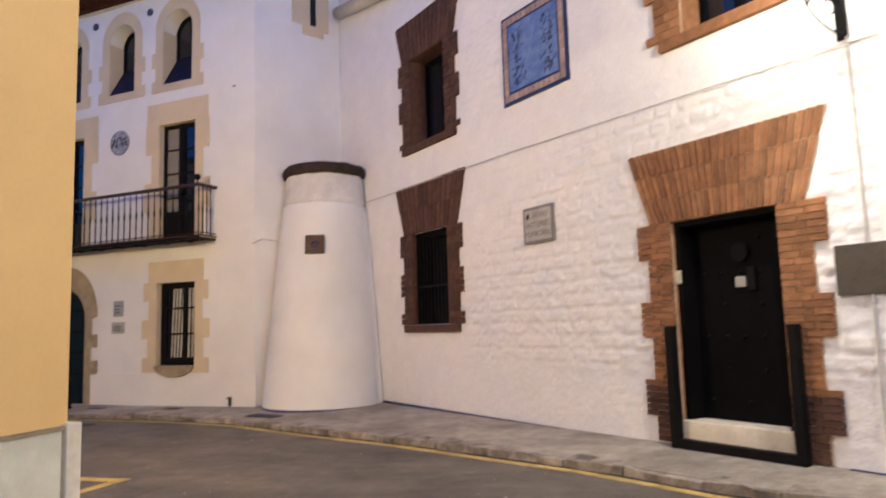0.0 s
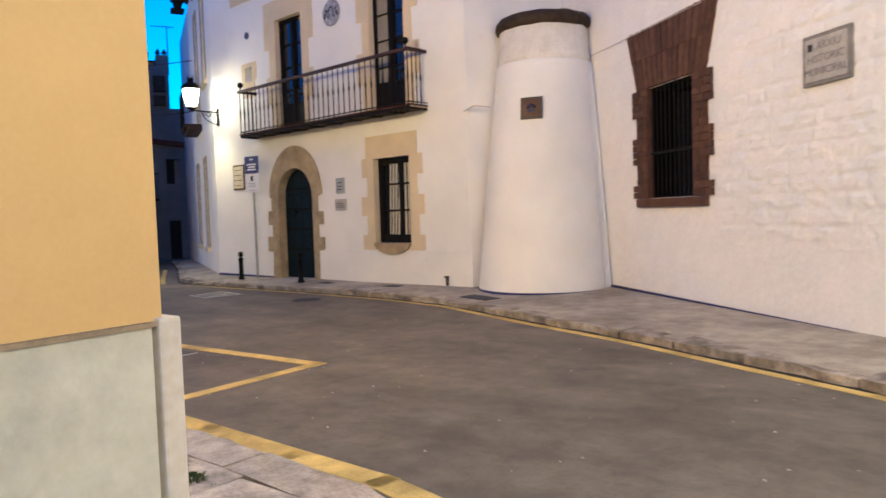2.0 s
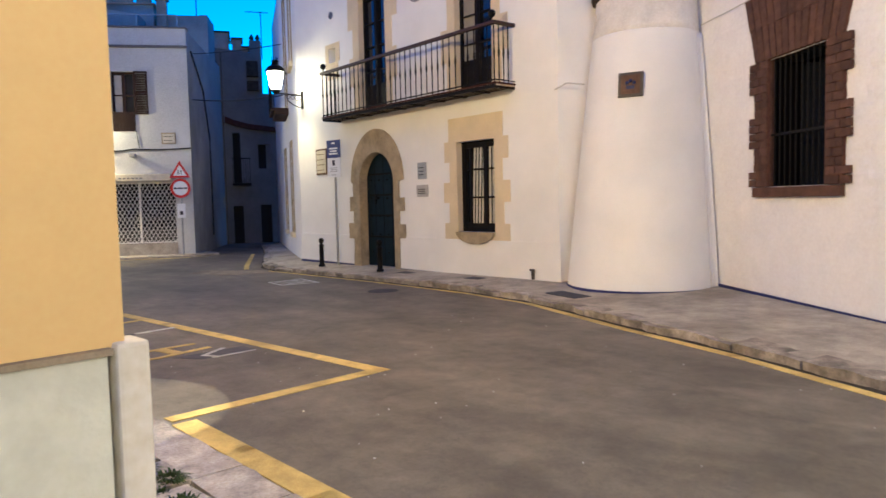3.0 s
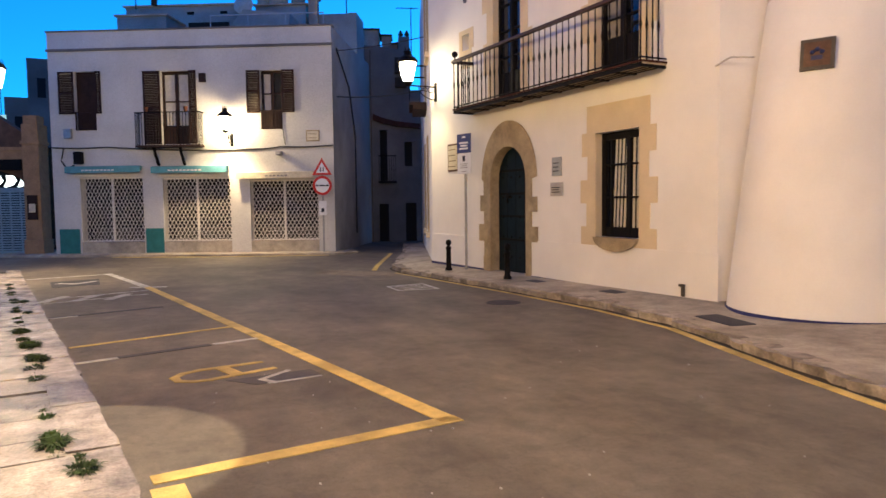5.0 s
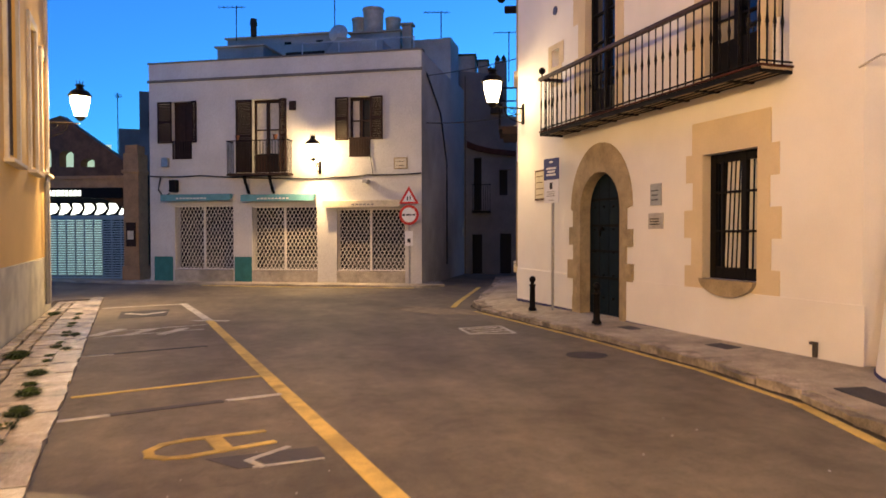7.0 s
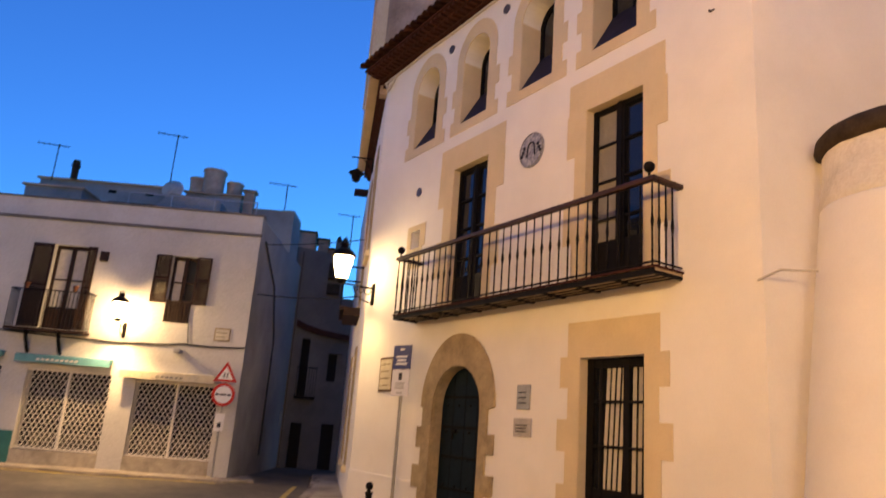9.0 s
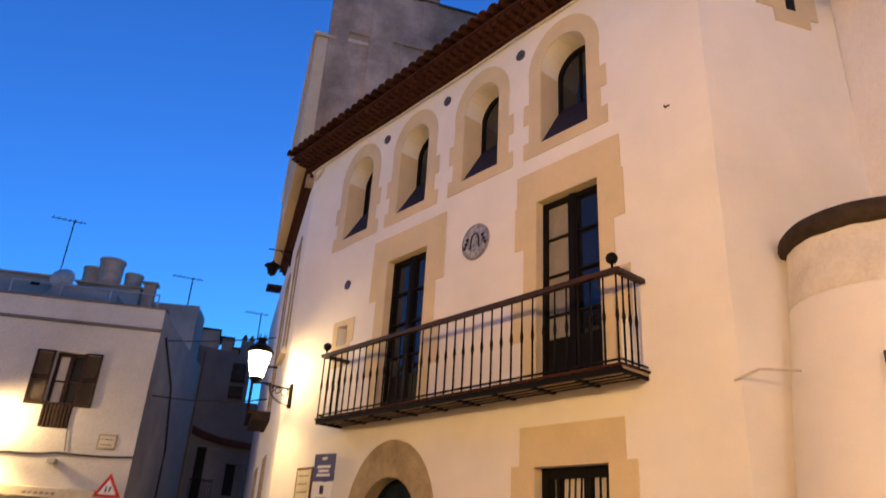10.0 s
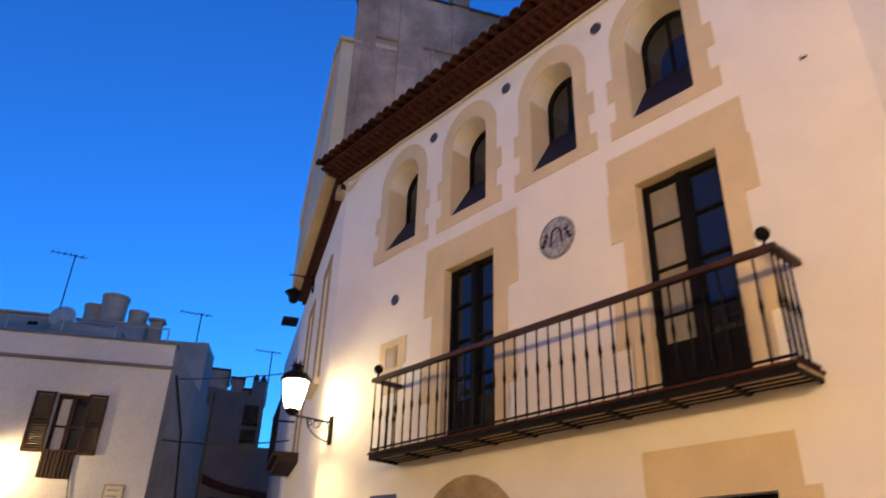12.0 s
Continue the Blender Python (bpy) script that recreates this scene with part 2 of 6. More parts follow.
# ---- mesh helpers ----
def link(name, bm, material, parent=None, matrix=None, label="", smooth=False):
    me = bpy.data.meshes.new(name)
    bmesh.ops.recalc_face_normals(bm, faces=bm.faces)
    bm.to_mesh(me)
    bm.free()
    me.materials.append(material)
    if smooth:
        me.polygons.foreach_set("use_smooth", [True] * len(me.polygons))
    ob = new(name, me)
    if parent is not None:
        ob.parent = parent
    if matrix is not None:
        ob.matrix_basis = matrix
    if label:
        ob["label"] = label
    return ob


def part(name, bm, material, parent, label="", smooth=False):
    return link(name, bm, material, parent, None, label, smooth)


def thing(name, label, category, matrix=None, group="", kind=""):
    ob = new(name)
    if matrix is not None:
        ob.matrix_basis = matrix
    return tagged(ob, label, category, group, kind)


def box(bm, x0, x1, y0, y1, z0, z1, bevel=0.0):
    r = bmesh.ops.create_cube(bm, size=1.0)["verts"]
    bmesh.ops.transform(bm, matrix=Matrix.Translation(((x0 + x1) / 2, (y0 + y1) / 2, (z0 + z1) / 2)) @ Matrix.Diagonal((abs(x1 - x0), abs(y1 - y0), abs(z1 - z0), 1)), verts=r)
    if bevel:
        es = {e for v in r for e in v.link_edges}
        bmesh.ops.bevel(bm, geom=list(es), offset=bevel, segments=2, affect='EDGES', profile=0.6)
    return r


def boxes(*rows, bevel=0.0):
    bm = bmesh.new()
    for r in rows:
        box(bm, *r, bevel=bevel)
    return bm


def tube(bm, a, b, r0, r1=None, seg=10):
    a, b = Vector(a), Vector(b)
    r1 = r0 if r1 is None else r1
    d = b - a
    m = Matrix.Translation((a + b) / 2) @ d.to_track_quat("Z", "Y").to_matrix().to_4x4()
    return bmesh.ops.create_cone(bm, cap_ends=True, segments=seg, radius1=r0, radius2=r1, depth=d.length, matrix=m)["verts"]


def lathe(bm, profile, seg=24, centre=(0, 0, 0)):
    """Turned shape from (radius, height) pairs."""
    rings = []
    for r, z in profile:
        rings.append([bm.verts.new((centre[0] + r * math.cos(2 * math.pi * k / seg), centre[1] + r * math.sin(2 * math.pi * k / seg), centre[2] + z)) for k in range(seg)])
    for a, b in zip(rings, rings[1:]):
        for k in range(seg):
            bm.faces.new((a[k], a[(k + 1) % seg], b[(k + 1) % seg], b[k]))
    bm.faces.new(rings[0][::-1])
    bm.faces.new(rings[-1])


def ball(bm, c, r, seg=14):
    bmesh.ops.create_uvsphere(bm, u_segments=seg, v_segments=seg // 2 + 1, radius=r, matrix=Matrix.Translation(c))


def plate(bm, outline, y0, y1, holes=()):
    """A slab with the outline (u, z) and holes, from depth y0 to y1."""
    edges = []
    for loop in (outline, *holes):
        vs = [bm.verts.new((u, y0, z)) for u, z in loop]
        edges += [bm.edges.new((vs[k], vs[(k + 1) % len(vs)])) for k in range(len(vs))]
    fs = [g for g in bmesh.ops.triangle_fill(bm, use_beauty=True, use_dissolve=False, edges=edges)["geom"] if isinstance(g, bmesh.types.BMFace)]
    ext = bmesh.ops.extrude_face_region(bm, geom=fs)["geom"]
    bmesh.ops.translate(bm, vec=(0, y1 - y0, 0), verts=[g for g in ext if isinstance(g, bmesh.types.BMVert)])


def rect(u0, u1, z0, z1):
    return [(u0, z0), (u1, z0), (u1, z1), (u0, z1)]


def arch(u0, u1, z0, spring, rise=None, seg=14):
    c, r = (u0 + u1) / 2, (u1 - u0) / 2
    rise = r if rise is None else rise
    return [(u0, z0), (u1, z0)] + [(c + r * math.cos(math.pi * k / seg), spring + rise * math.sin(math.pi * k / seg)) for k in range(seg + 1)]


def flat(bm, pts, z0, z1):
    """A slab with the outline (x, y) between two heights, each a number or a function of x."""
    lo = [bm.verts.new((x, y, z0(x) if callable(z0) else z0)) for x, y in pts]
    hi = [bm.verts.new((x, y, z1(x) if callable(z1) else z1)) for x, y in pts]
    n = len(pts)
    bm.faces.new(lo[::-1])
    bm.faces.new(hi)
    for k in range(n):
        bm.faces.new((lo[k], lo[(k + 1) % n], hi[(k + 1) % n], hi[k]))


def axes(origin, along):
    """A wall's own space: x along it, y into it, z up."""
    x = Vector((along[0], along[1], 0)).normalized()
    z = Vector((0, 0, 1))
    y = z.cross(x)
    m = Matrix((x, y, z)).transposed().to_4x4()
    m.translation = (origin[0], origin[1], 0)
    return m


def sweep(bm, pts, r, seg=6):
    """One continuous tube along points."""
    rings = []
    for i, p in enumerate(pts):
        d = (pts[min(i + 1, len(pts) - 1)] - pts[max(i - 1, 0)]).normalized()
        q = d.to_track_quat("Z", "Y")
        rings.append([bm.verts.new(p + q @ Vector((r * math.cos(2 * math.pi * k / seg), r * math.sin(2 * math.pi * k / seg), 0))) for k in range(seg)])
    for a, b in zip(rings, rings[1:]):
        for k in range(seg):
            bm.faces.new((a[k], a[(k + 1) % seg], b[(k + 1) % seg], b[k]))
    bm.faces.new(rings[0][::-1])
    bm.faces.new(rings[-1])


def cable(name, pts, r, material, parent=None, sag=0.0, matrix=None):
    bm = bmesh.new()
    full = []
    for a, b in zip(pts, pts[1:]):
        a, b = Vector(a), Vector(b)
        for k in range(6):
            t = k / 6
            p = a.lerp(b, t)
            p.z -= sag * 4 * t * (1 - t)
            full.append(p)
    full.append(Vector(pts[-1]))
    sweep(bm, full, r)
    return link(name, bm, material, parent, matrix)


def ground_z(x):
    return -0.16 + 0.010 * (min(max(x, -26.0), 12.0) + 6)


FACADE = axes((0, 11.31), (1, 0))
BRICKWALL = axes((-0.91, 8.61), (1, -0.672))
RETURN = axes((-8.5, 11.31), (0.405, 0.914))
SIDE = axes((-17.1, 11.31), (0.9135, -0.4067))
FAR = axes((-24.65, 11.34), (0.5, 0.866))
FARSIDE = axes((-24.65, 11.34), (-0.856, 0.518))
LEFT = axes((-3.26, 3.17), (-0.9953, -0.0968))
CORNER = axes((-3.26, 3.17), (-0.0968, 0.9953))
MARKET = axes((-30.5, 1.5), (0.39, 0.92))

# ---- ground ----
bm = bmesh.new()
xs = [-600, -120, -60, -26] + [-26 + 2 * k for k in range(1, 19)] + [12, 60, 600]
ys = [-600, -80, -20, 0, 4, 8, 12, 20, 60, 600]
grid = [[bm.verts.new((x, y, ground_z(x))) for y in ys] for x in xs]
for i in range(len(xs) - 1):
    for j in range(len(ys) - 1):
        bm.faces.new((grid[i][j], grid[i + 1][j], grid[i + 1][j + 1], grid[i][j + 1]))
tagged(link("road", bm, ASPHALT), "worn grey-brown asphalt road with patches and stains", "road", kind="structure")

RIGHT_KERB = [(-27.0, 14.9), (-23.2, 13.2), (-18.4, 10.85), (-17.4, 10.35), (-16.4, 10.15), (-14.8, 10.2), (-12.1, 10.24), (-9.46, 10.17), (-7.79, 9.92), (-6.6, 9.48), (-5.55, 9.1), (-4.05, 8.62), (-2.54, 7.99), (-1.49, 7.57), (-0.82, 7.21), (-0.17, 6.83), (3.5, 5.1), (6.2, 3.9)]
WALL_FOOT = [(-27.2, 16.1), (-23.5, 14.5), (-18.2, 12.0), (-17.2, 11.5), (-16.6, 11.5), (-14.8, 11.5), (-12.1, 11.5), (-9.46, 11.5), (-8.3, 11.6), (-7.2, 12.9), (-5.9, 12.2), (-4.0, 10.9), (-2.3, 9.75), (-1.2, 9.0), (-0.4, 8.45), (0.4, 7.9), (3.6, 5.75), (6.3, 4.0)]
bm = bmesh.new()
top = [(bm.verts.new((a, b + 0.1, ground_z(a) + 0.085)), bm.verts.new((c, d, ground_z(c) + 0.14))) for (a, b), (c, d) in zip(RIGHT_KERB, WALL_FOOT)]
low = [(bm.verts.new((v.co.x, v.co.y, v.co.z - 0.3)), bm.verts.new((w.co.x, w.co.y, w.co.z - 0.3))) for v, w in top]
for i in range(len(top) - 1):
    bm.faces.new((top[i][0], top[i + 1][0], top[i + 1][1], top[i][1]))
    bm.faces.new((low[i][0], low[i][1], low[i + 1][1], low[i + 1][0]))
    bm.faces.new((top[i][0], low[i][0], low[i + 1][0], top[i + 1][0]))
    bm.faces.new((top[i][1], top[i + 1][1], low[i + 1][1], low[i][1]))
pavement_right = tagged(link("pavement", bm, CONCRETE), "grey concrete pavement along the white houses", "pavement", kind="structure")

LEFT_KERB = [(-22.9, 2.25), (-14.3, 3.15), (-10.1, 3.6), (-6.1, 4.0), (-4.85, 4.06), (-3.2, 4.12), (-2.65, 4.04), (-2.25, 3.84), (-2.0, 3.45), (-1.88, 2.5), (-1.85, 0.0), (-1.85, -9.0)]
bm = bmesh.new()
flat(bm, [(x, y - 0.1) for x, y in LEFT_KERB[:6]] + [(-2.7, 3.94), (-2.32, 3.76), (-2.1, 3.4), (-1.98, 2.5), (-1.95, 0), (-1.95, -9)] + [(-3.5, -9), (-3.5, 3.0), (-22.5, 1.2)], lambda x: ground_z(x) - 0.2, lambda x: ground_z(x) + 0.012)
pavement_left = tagged(link("pavement", bm, JOINT), "pavement of worn pale stone slabs with weedy joints", "pavement", kind="structure")

# ---- large house on the right, and its walls ----
house = thing("house", "white plastered old house with sandstone trims and a long balcony", "house")
ARCHES = [(-15.72, -14.94), (-14.12, -13.36), (-12.49, -11.73), (-10.91, -10.11)]
WALL_HOLES = [arch(a, b, 6.63, 7.83) for a, b in ARCHES]
WALL_HOLES += [rect(-14.2, -13.21, 3.28, 5.79), rect(-10.98, -10.0, 3.28, 5.75), arch(-14.32, -13.02, -0.4, 1.75, 0.65), rect(-11.0, -9.98, 0.72, 2.40), rect(-15.50, -15.2, 4.58, 4.92)]
bm = bmesh.new()
# the door reaches the foot of the wall, so it is part of the outline
door = arch(-14.32, -13.02, -0.4, 1.75, 0.65)
outline = [(-17.1, -0.6), (-14.32, -0.6)] + door[2:][::-1] + [(-13.02, -0.6), (-8.5, -0.6), (-8.5, 8.95), (-17.1, 8.95)]
plate(bm, outline, 0, 0.45, [h for k, h in enumerate(WALL_HOLES) if k != 6])
wall_front = link("wall", bm, WHITE, house, FACADE, "smooth white plaster wall")
wall_return = link("wall", boxes((0, 2.03, 0, 0.4, -0.6, 9.6)), WHITE, house, RETURN)
bm = bmesh.new()
plate(bm, rect(-12, 0, -0.6, 8.6), 0, 0.4, [rect(-3.1, -2.5, 0.5, 3.0), rect(-6.0, -5.3, 0.5, 3.0), rect(-2.1, -1.35, 5.15, 7.5), rect(-4.5, -3.75, 4.25, 7.5)])
wall_side = link("wall", bm, WHITE, house, SIDE)
link("wall", boxes((-12, 0, 0.42, 0.46, -0.6, 8.6)), DARK, house, SIDE, "black sheet for the unlit room behind the windows")
link("wall", boxes((-17.0, -8.6, 0.75, 0.8, -0.6, 8.9)), DARK, house, FACADE, "black sheet for the unlit rooms behind the windows")

# ---- masonry house with the brick trims ----
museum = thing("house", "white painted masonry house with red brick window surrounds", "house")
B_HOLES = [(-5.12, -3.98, 1.39, 2.98), (-5.06, -3.94, 4.55, 6.12), (0.49, 1.72, 0.02, 2.40), (0.80, 1.75, 4.42, 6.0)]
bm = bmesh.new()
plate(bm, rect(-8.4, 9.0, -0.6, 9.6), 0.02, 0.6, [rect(*h) for h in B_HOLES])
wall_brick = link("wall", bm, WHITE_ROUGH, museum, BRICKWALL, "rough white painted masonry wall")
link("wall", boxes((-8.4, 9.0, 0.62, 0.66, -0.6, 9.6)), DARK, museum, BRICKWALL, "black sheet for the unlit rooms behind the openings")


def relief_sheet(u0, u1, z0, z1, step, holes):
    """Painted-over stone courses as real relief, coarse above the smooth foot."""
    us = np.arange(u0, u1 + step / 2, step)
    zs = np.arange(z0, z1 + step / 2, step)
    rng = np.random.RandomState(5)
    ch = 0.17
    rough = rng.rand(200, 200)
    verts, faces = [], []
    for j, z in enumerate(zs):
        row = int(z / ch)
        fz = z / ch - row
        for i, u in enumerate(us):
            w = 0.26 + 0.10 * rough[row % 200, 3]
            col = int((u + 20) / w + rough[row % 200, 7] * 3)
            fu = (u + 20) / w + rough[row % 200, 7] * 3 - col
            edge = min(min(fz, 1 - fz) * ch, min(fu, 1 - fu) * w)
            stone = min(edge / 0.030, 1.0) * (0.008 + 0.015 * rough[row % 200, (col * 7) % 200])
            n = noise.noise(Vector((u * 11, z * 15, 0))) * 0.014 + noise.noise(Vector((u * 24, z * 30, 2))) * 0.008 + noise.noise(Vector((u * 1.5, z * 1.5, 4))) * 0.008
            blend = min(max((z - 0.75 - 0.05 * math.sin(u * 2)) / 0.15, 0), 1) * min(max((3.78 - z) / 0.05, 0.25), 1) * min(max((u + 3.75) / 0.6, 0.15), 1)
            verts.append((u, 0.008 - stone * blend - n * (0.4 + 0.6 * blend), z))
    nu = len(us)
    for j in range(len(zs) - 1):
        for i in range(nu - 1):
            cu, cz = us[i] + step / 2, zs[j] + step / 2
            if any(a < cu < b and c < cz < d for a, b, c, d in holes):
                continue
            k = j * nu + i
            faces.append((k, k + 1, k + nu + 1, k + nu))
    me = bpy.data.meshes.new("rough_render")
    me.from_pydata(verts, [], faces)
    me.materials.append(WHITE_ROUGH)
    me.polygons.foreach_set("use_smooth", [True] * len(me.polygons))
    ob = new("rough_render", me)
    ob.parent = museum
    ob.matrix_basis = BRICKWALL
    ob["label"] = "lumpy whitewashed stone courses"
    return ob


relief_sheet(-8.3, 4.6, -0.3, 6.6, 0.03, B_HOLES)

# ---- tower buttress in the corner ----
tower = thing("tower", "round tapered white plaster buttress with a dark capping", "tower", pose(-7.352, 11.897, 0))


def lean(bm):
    """The shaft leans back into its corner as it rises."""
    for v in bm.verts:
        v.co.x -= 0.0352 * v.co.z
        v.co.y += 0.0864 * v.co.z


bm = bmesh.new()
lathe(bm, [(1.158, -0.4), (1.129, 0.0), (1.092, 0.5), (1.029, 1.3), (0.936, 2.4), (0.856, 3.3), (0.818, 3.71), (0.815, 3.745), (0.81, 3.76)], 48)
lean(bm)
part("shaft", bm, WHITE, tower, "smooth white plaster shaft", True)
# Added wedge between tower and wall, covering the crevice's dark shade line.
bm = bmesh.new()
RUN, OUT = Vector((0.830, -0.558)), Vector((-0.558, -0.830))
rows = []
for k in range(23):
    z = -0.1 + 0.174 * k
    r = 1.129 - 0.073 * z - 0.003 * z * z
    gap = (Vector((-7.352 - 0.0352 * z, 11.897 + 0.0864 * z)) - Vector((-0.91, 8.61))).dot(OUT)
    a = math.asin(-gap / r) + 0.22
    p = Vector((r * math.cos(a), r * math.sin(a)))
    q = Vector((math.sqrt(r * r - gap * gap) + 0.11, -gap + 0.03))
    c = Vector((math.sqrt(r * r - gap * gap), -gap))
    m = (p + q) / 2 * 0.65 + c * 0.35
    n2 = p * 0.55 + m * 0.45
    n3 = q * 0.55 + m * 0.45
    rows.append([bm.verts.new((*(RUN * v.x + OUT * v.y + Vector((-0.0352 * z, 0.0864 * z))), z)) for v in (p, n2, m, n3, q, c)])
for a, b in zip(rows, rows[1:]):
    for i in range(6):
        j = (i + 1) % 6
        bm.faces.new((a[i], a[j], b[j], b[i]))
bm.faces.new(rows[0][::-1])
bm.faces.new(rows[-1])
part("fillet", bm, WHITE, tower, "added plaster fillet hiding the shaded crevice", True)
bm = bmesh.new()
lathe(bm, [(0.72, 3.72), (0.80, 3.76), (0.806, 3.85), (0.797, 3.95), (0.79, 4.05), (0.78, 4.15), (0.77, 4.25), (0.76, 4.35), (0.72, 4.45)], 64)
for v in bm.verts:
    k = 1 + 0.022 * noise.noise(v.co * 5) + 0.012 * noise.noise(v.co * 13)
    v.co.x *= k
    v.co.y *= k
lean(bm)
part("collar", bm, COLLAR, tower, "rough unpainted plaster collar", True)
bm = bmesh.new()
lathe(bm, [(0.72, 4.33), (0.82, 4.36), (0.84, 4.42), (0.83, 4.50), (0.78, 4.57), (0.2, 4.66)], 48)
for v in bm.verts:
    v.co.z += 0.02 * noise.noise(v.co * 5)
lean(bm)
part("capping", bm, CAP, tower, "dark brown stone capping", True)

# ---- yellow house at the near corner ----
yellow = thing("house", "yellow plastered corner house with a grey plinth", "house")
Y_WINS = [(11.6, 12.7, 2.55, 5.2), (14.2, 15.1, 2.6, 5.2), (7.6, 8.7, 2.55, 5.2), (16.0, 16.8, 2.7, 5.0)]
bm = bmesh.new()
plate(bm, rect(0.45, 17.2, 0.86, 8.0), 0, 0.45, [rect(*w) for w in Y_WINS])
link("wall", bm, YELLOW, yellow, LEFT, "yellow plaster wall")
link("wall", boxes((0.2, 17, 0.47, 0.5, 0.9, 7.9)), DARK, yellow, LEFT, "black sheet for the unlit rooms behind the windows")
link("ledge", boxes((-12.0, -0.048, -0.04, 0.3, 0.852, 0.872)), STONE_DARK, yellow, CORNER, "pale plinth ledge")
link("wall", boxes((-12.0, -0.0, 0, 0.45, 0.86, 8.0)), YELLOW, yellow, CORNER, "yellow plaster wall")
link("wall", boxes((16.75, 17.2, 0.45, 9.0, -0.5, 8.0)), YELLOW, yellow, LEFT)
link("plinth", boxes((0.10, 17.2, -0.03, 0.42, -0.5, 0.855)), PLINTH, yellow, LEFT, "grey-green plaster plinth")
link("plinth", boxes((-12, -0.064, -0.03, 0.42, -0.5, 0.85)), PLINTH, yellow, CORNER, "grey-green plaster plinth")
link("corner_strip", boxes((-0.04, 0.062, -0.045, 0.1, -0.5, 0.885), bevel=0.014), STRIP, yellow, CORNER, "pale plaster corner strip")
link("roof", boxes((-0.3, 17.5, -0.35, 9.0, 8.0, 8.15)), SOFFIT, yellow, LEFT, "dark eaves")

# ---- corner house across the road ----
far_house = thing("house", "white two-storey corner house with shuttered windows and shops below", "house")
F_HOLES = [(-8.86, -8.12, 3.92, 5.9), (-5.86, -4.88, 3.4, 5.86), (-2.44, -1.71, 3.85, 5.81), (-8.8, -6.6, 0.1, 2.32), (-5.9, -3.56, 0.1, 2.27), (-2.88, -0.55, 0.08, 2.16)]
bm = bmesh.new()
plate(bm, rect(-9.75, 0, -0.6, 7.22), 0, 0.35, [rect(*h) for h in F_HOLES])
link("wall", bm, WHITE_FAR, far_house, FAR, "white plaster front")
link("wall", boxes((-9.6, -0.4, 0.9, 0.95, -0.5, 6.6)), DARK, far_house, FAR, "black sheet for the unlit rooms and shops")
link("cornice", boxes((-9.78, 0.03, -0.06, 0.0, 6.58, 6.66), (-9.78, 0.03, -0.04, 0.36, 7.22, 7.27)), WHITE_SHADED, far_house, FAR)
bm = bmesh.new()
plate(bm, [(0.0, -0.8), (7.2, -0.8), (7.2, 7.3), (5.9, 7.3), (5.9, 8.8), (4.4, 8.8), (4.4, 7.2), (0.0, 7.2)], 0, 0.3, [rect(6.5, 6.8, 1.15, 1.7)])
link("wall", bm, WHITE_SIDE, far_house, FARSIDE, "stained plaster side wall, darkened for shade")
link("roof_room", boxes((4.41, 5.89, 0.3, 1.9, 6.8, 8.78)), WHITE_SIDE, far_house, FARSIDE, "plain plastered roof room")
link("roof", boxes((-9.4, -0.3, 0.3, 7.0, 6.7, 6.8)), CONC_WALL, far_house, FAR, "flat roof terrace")


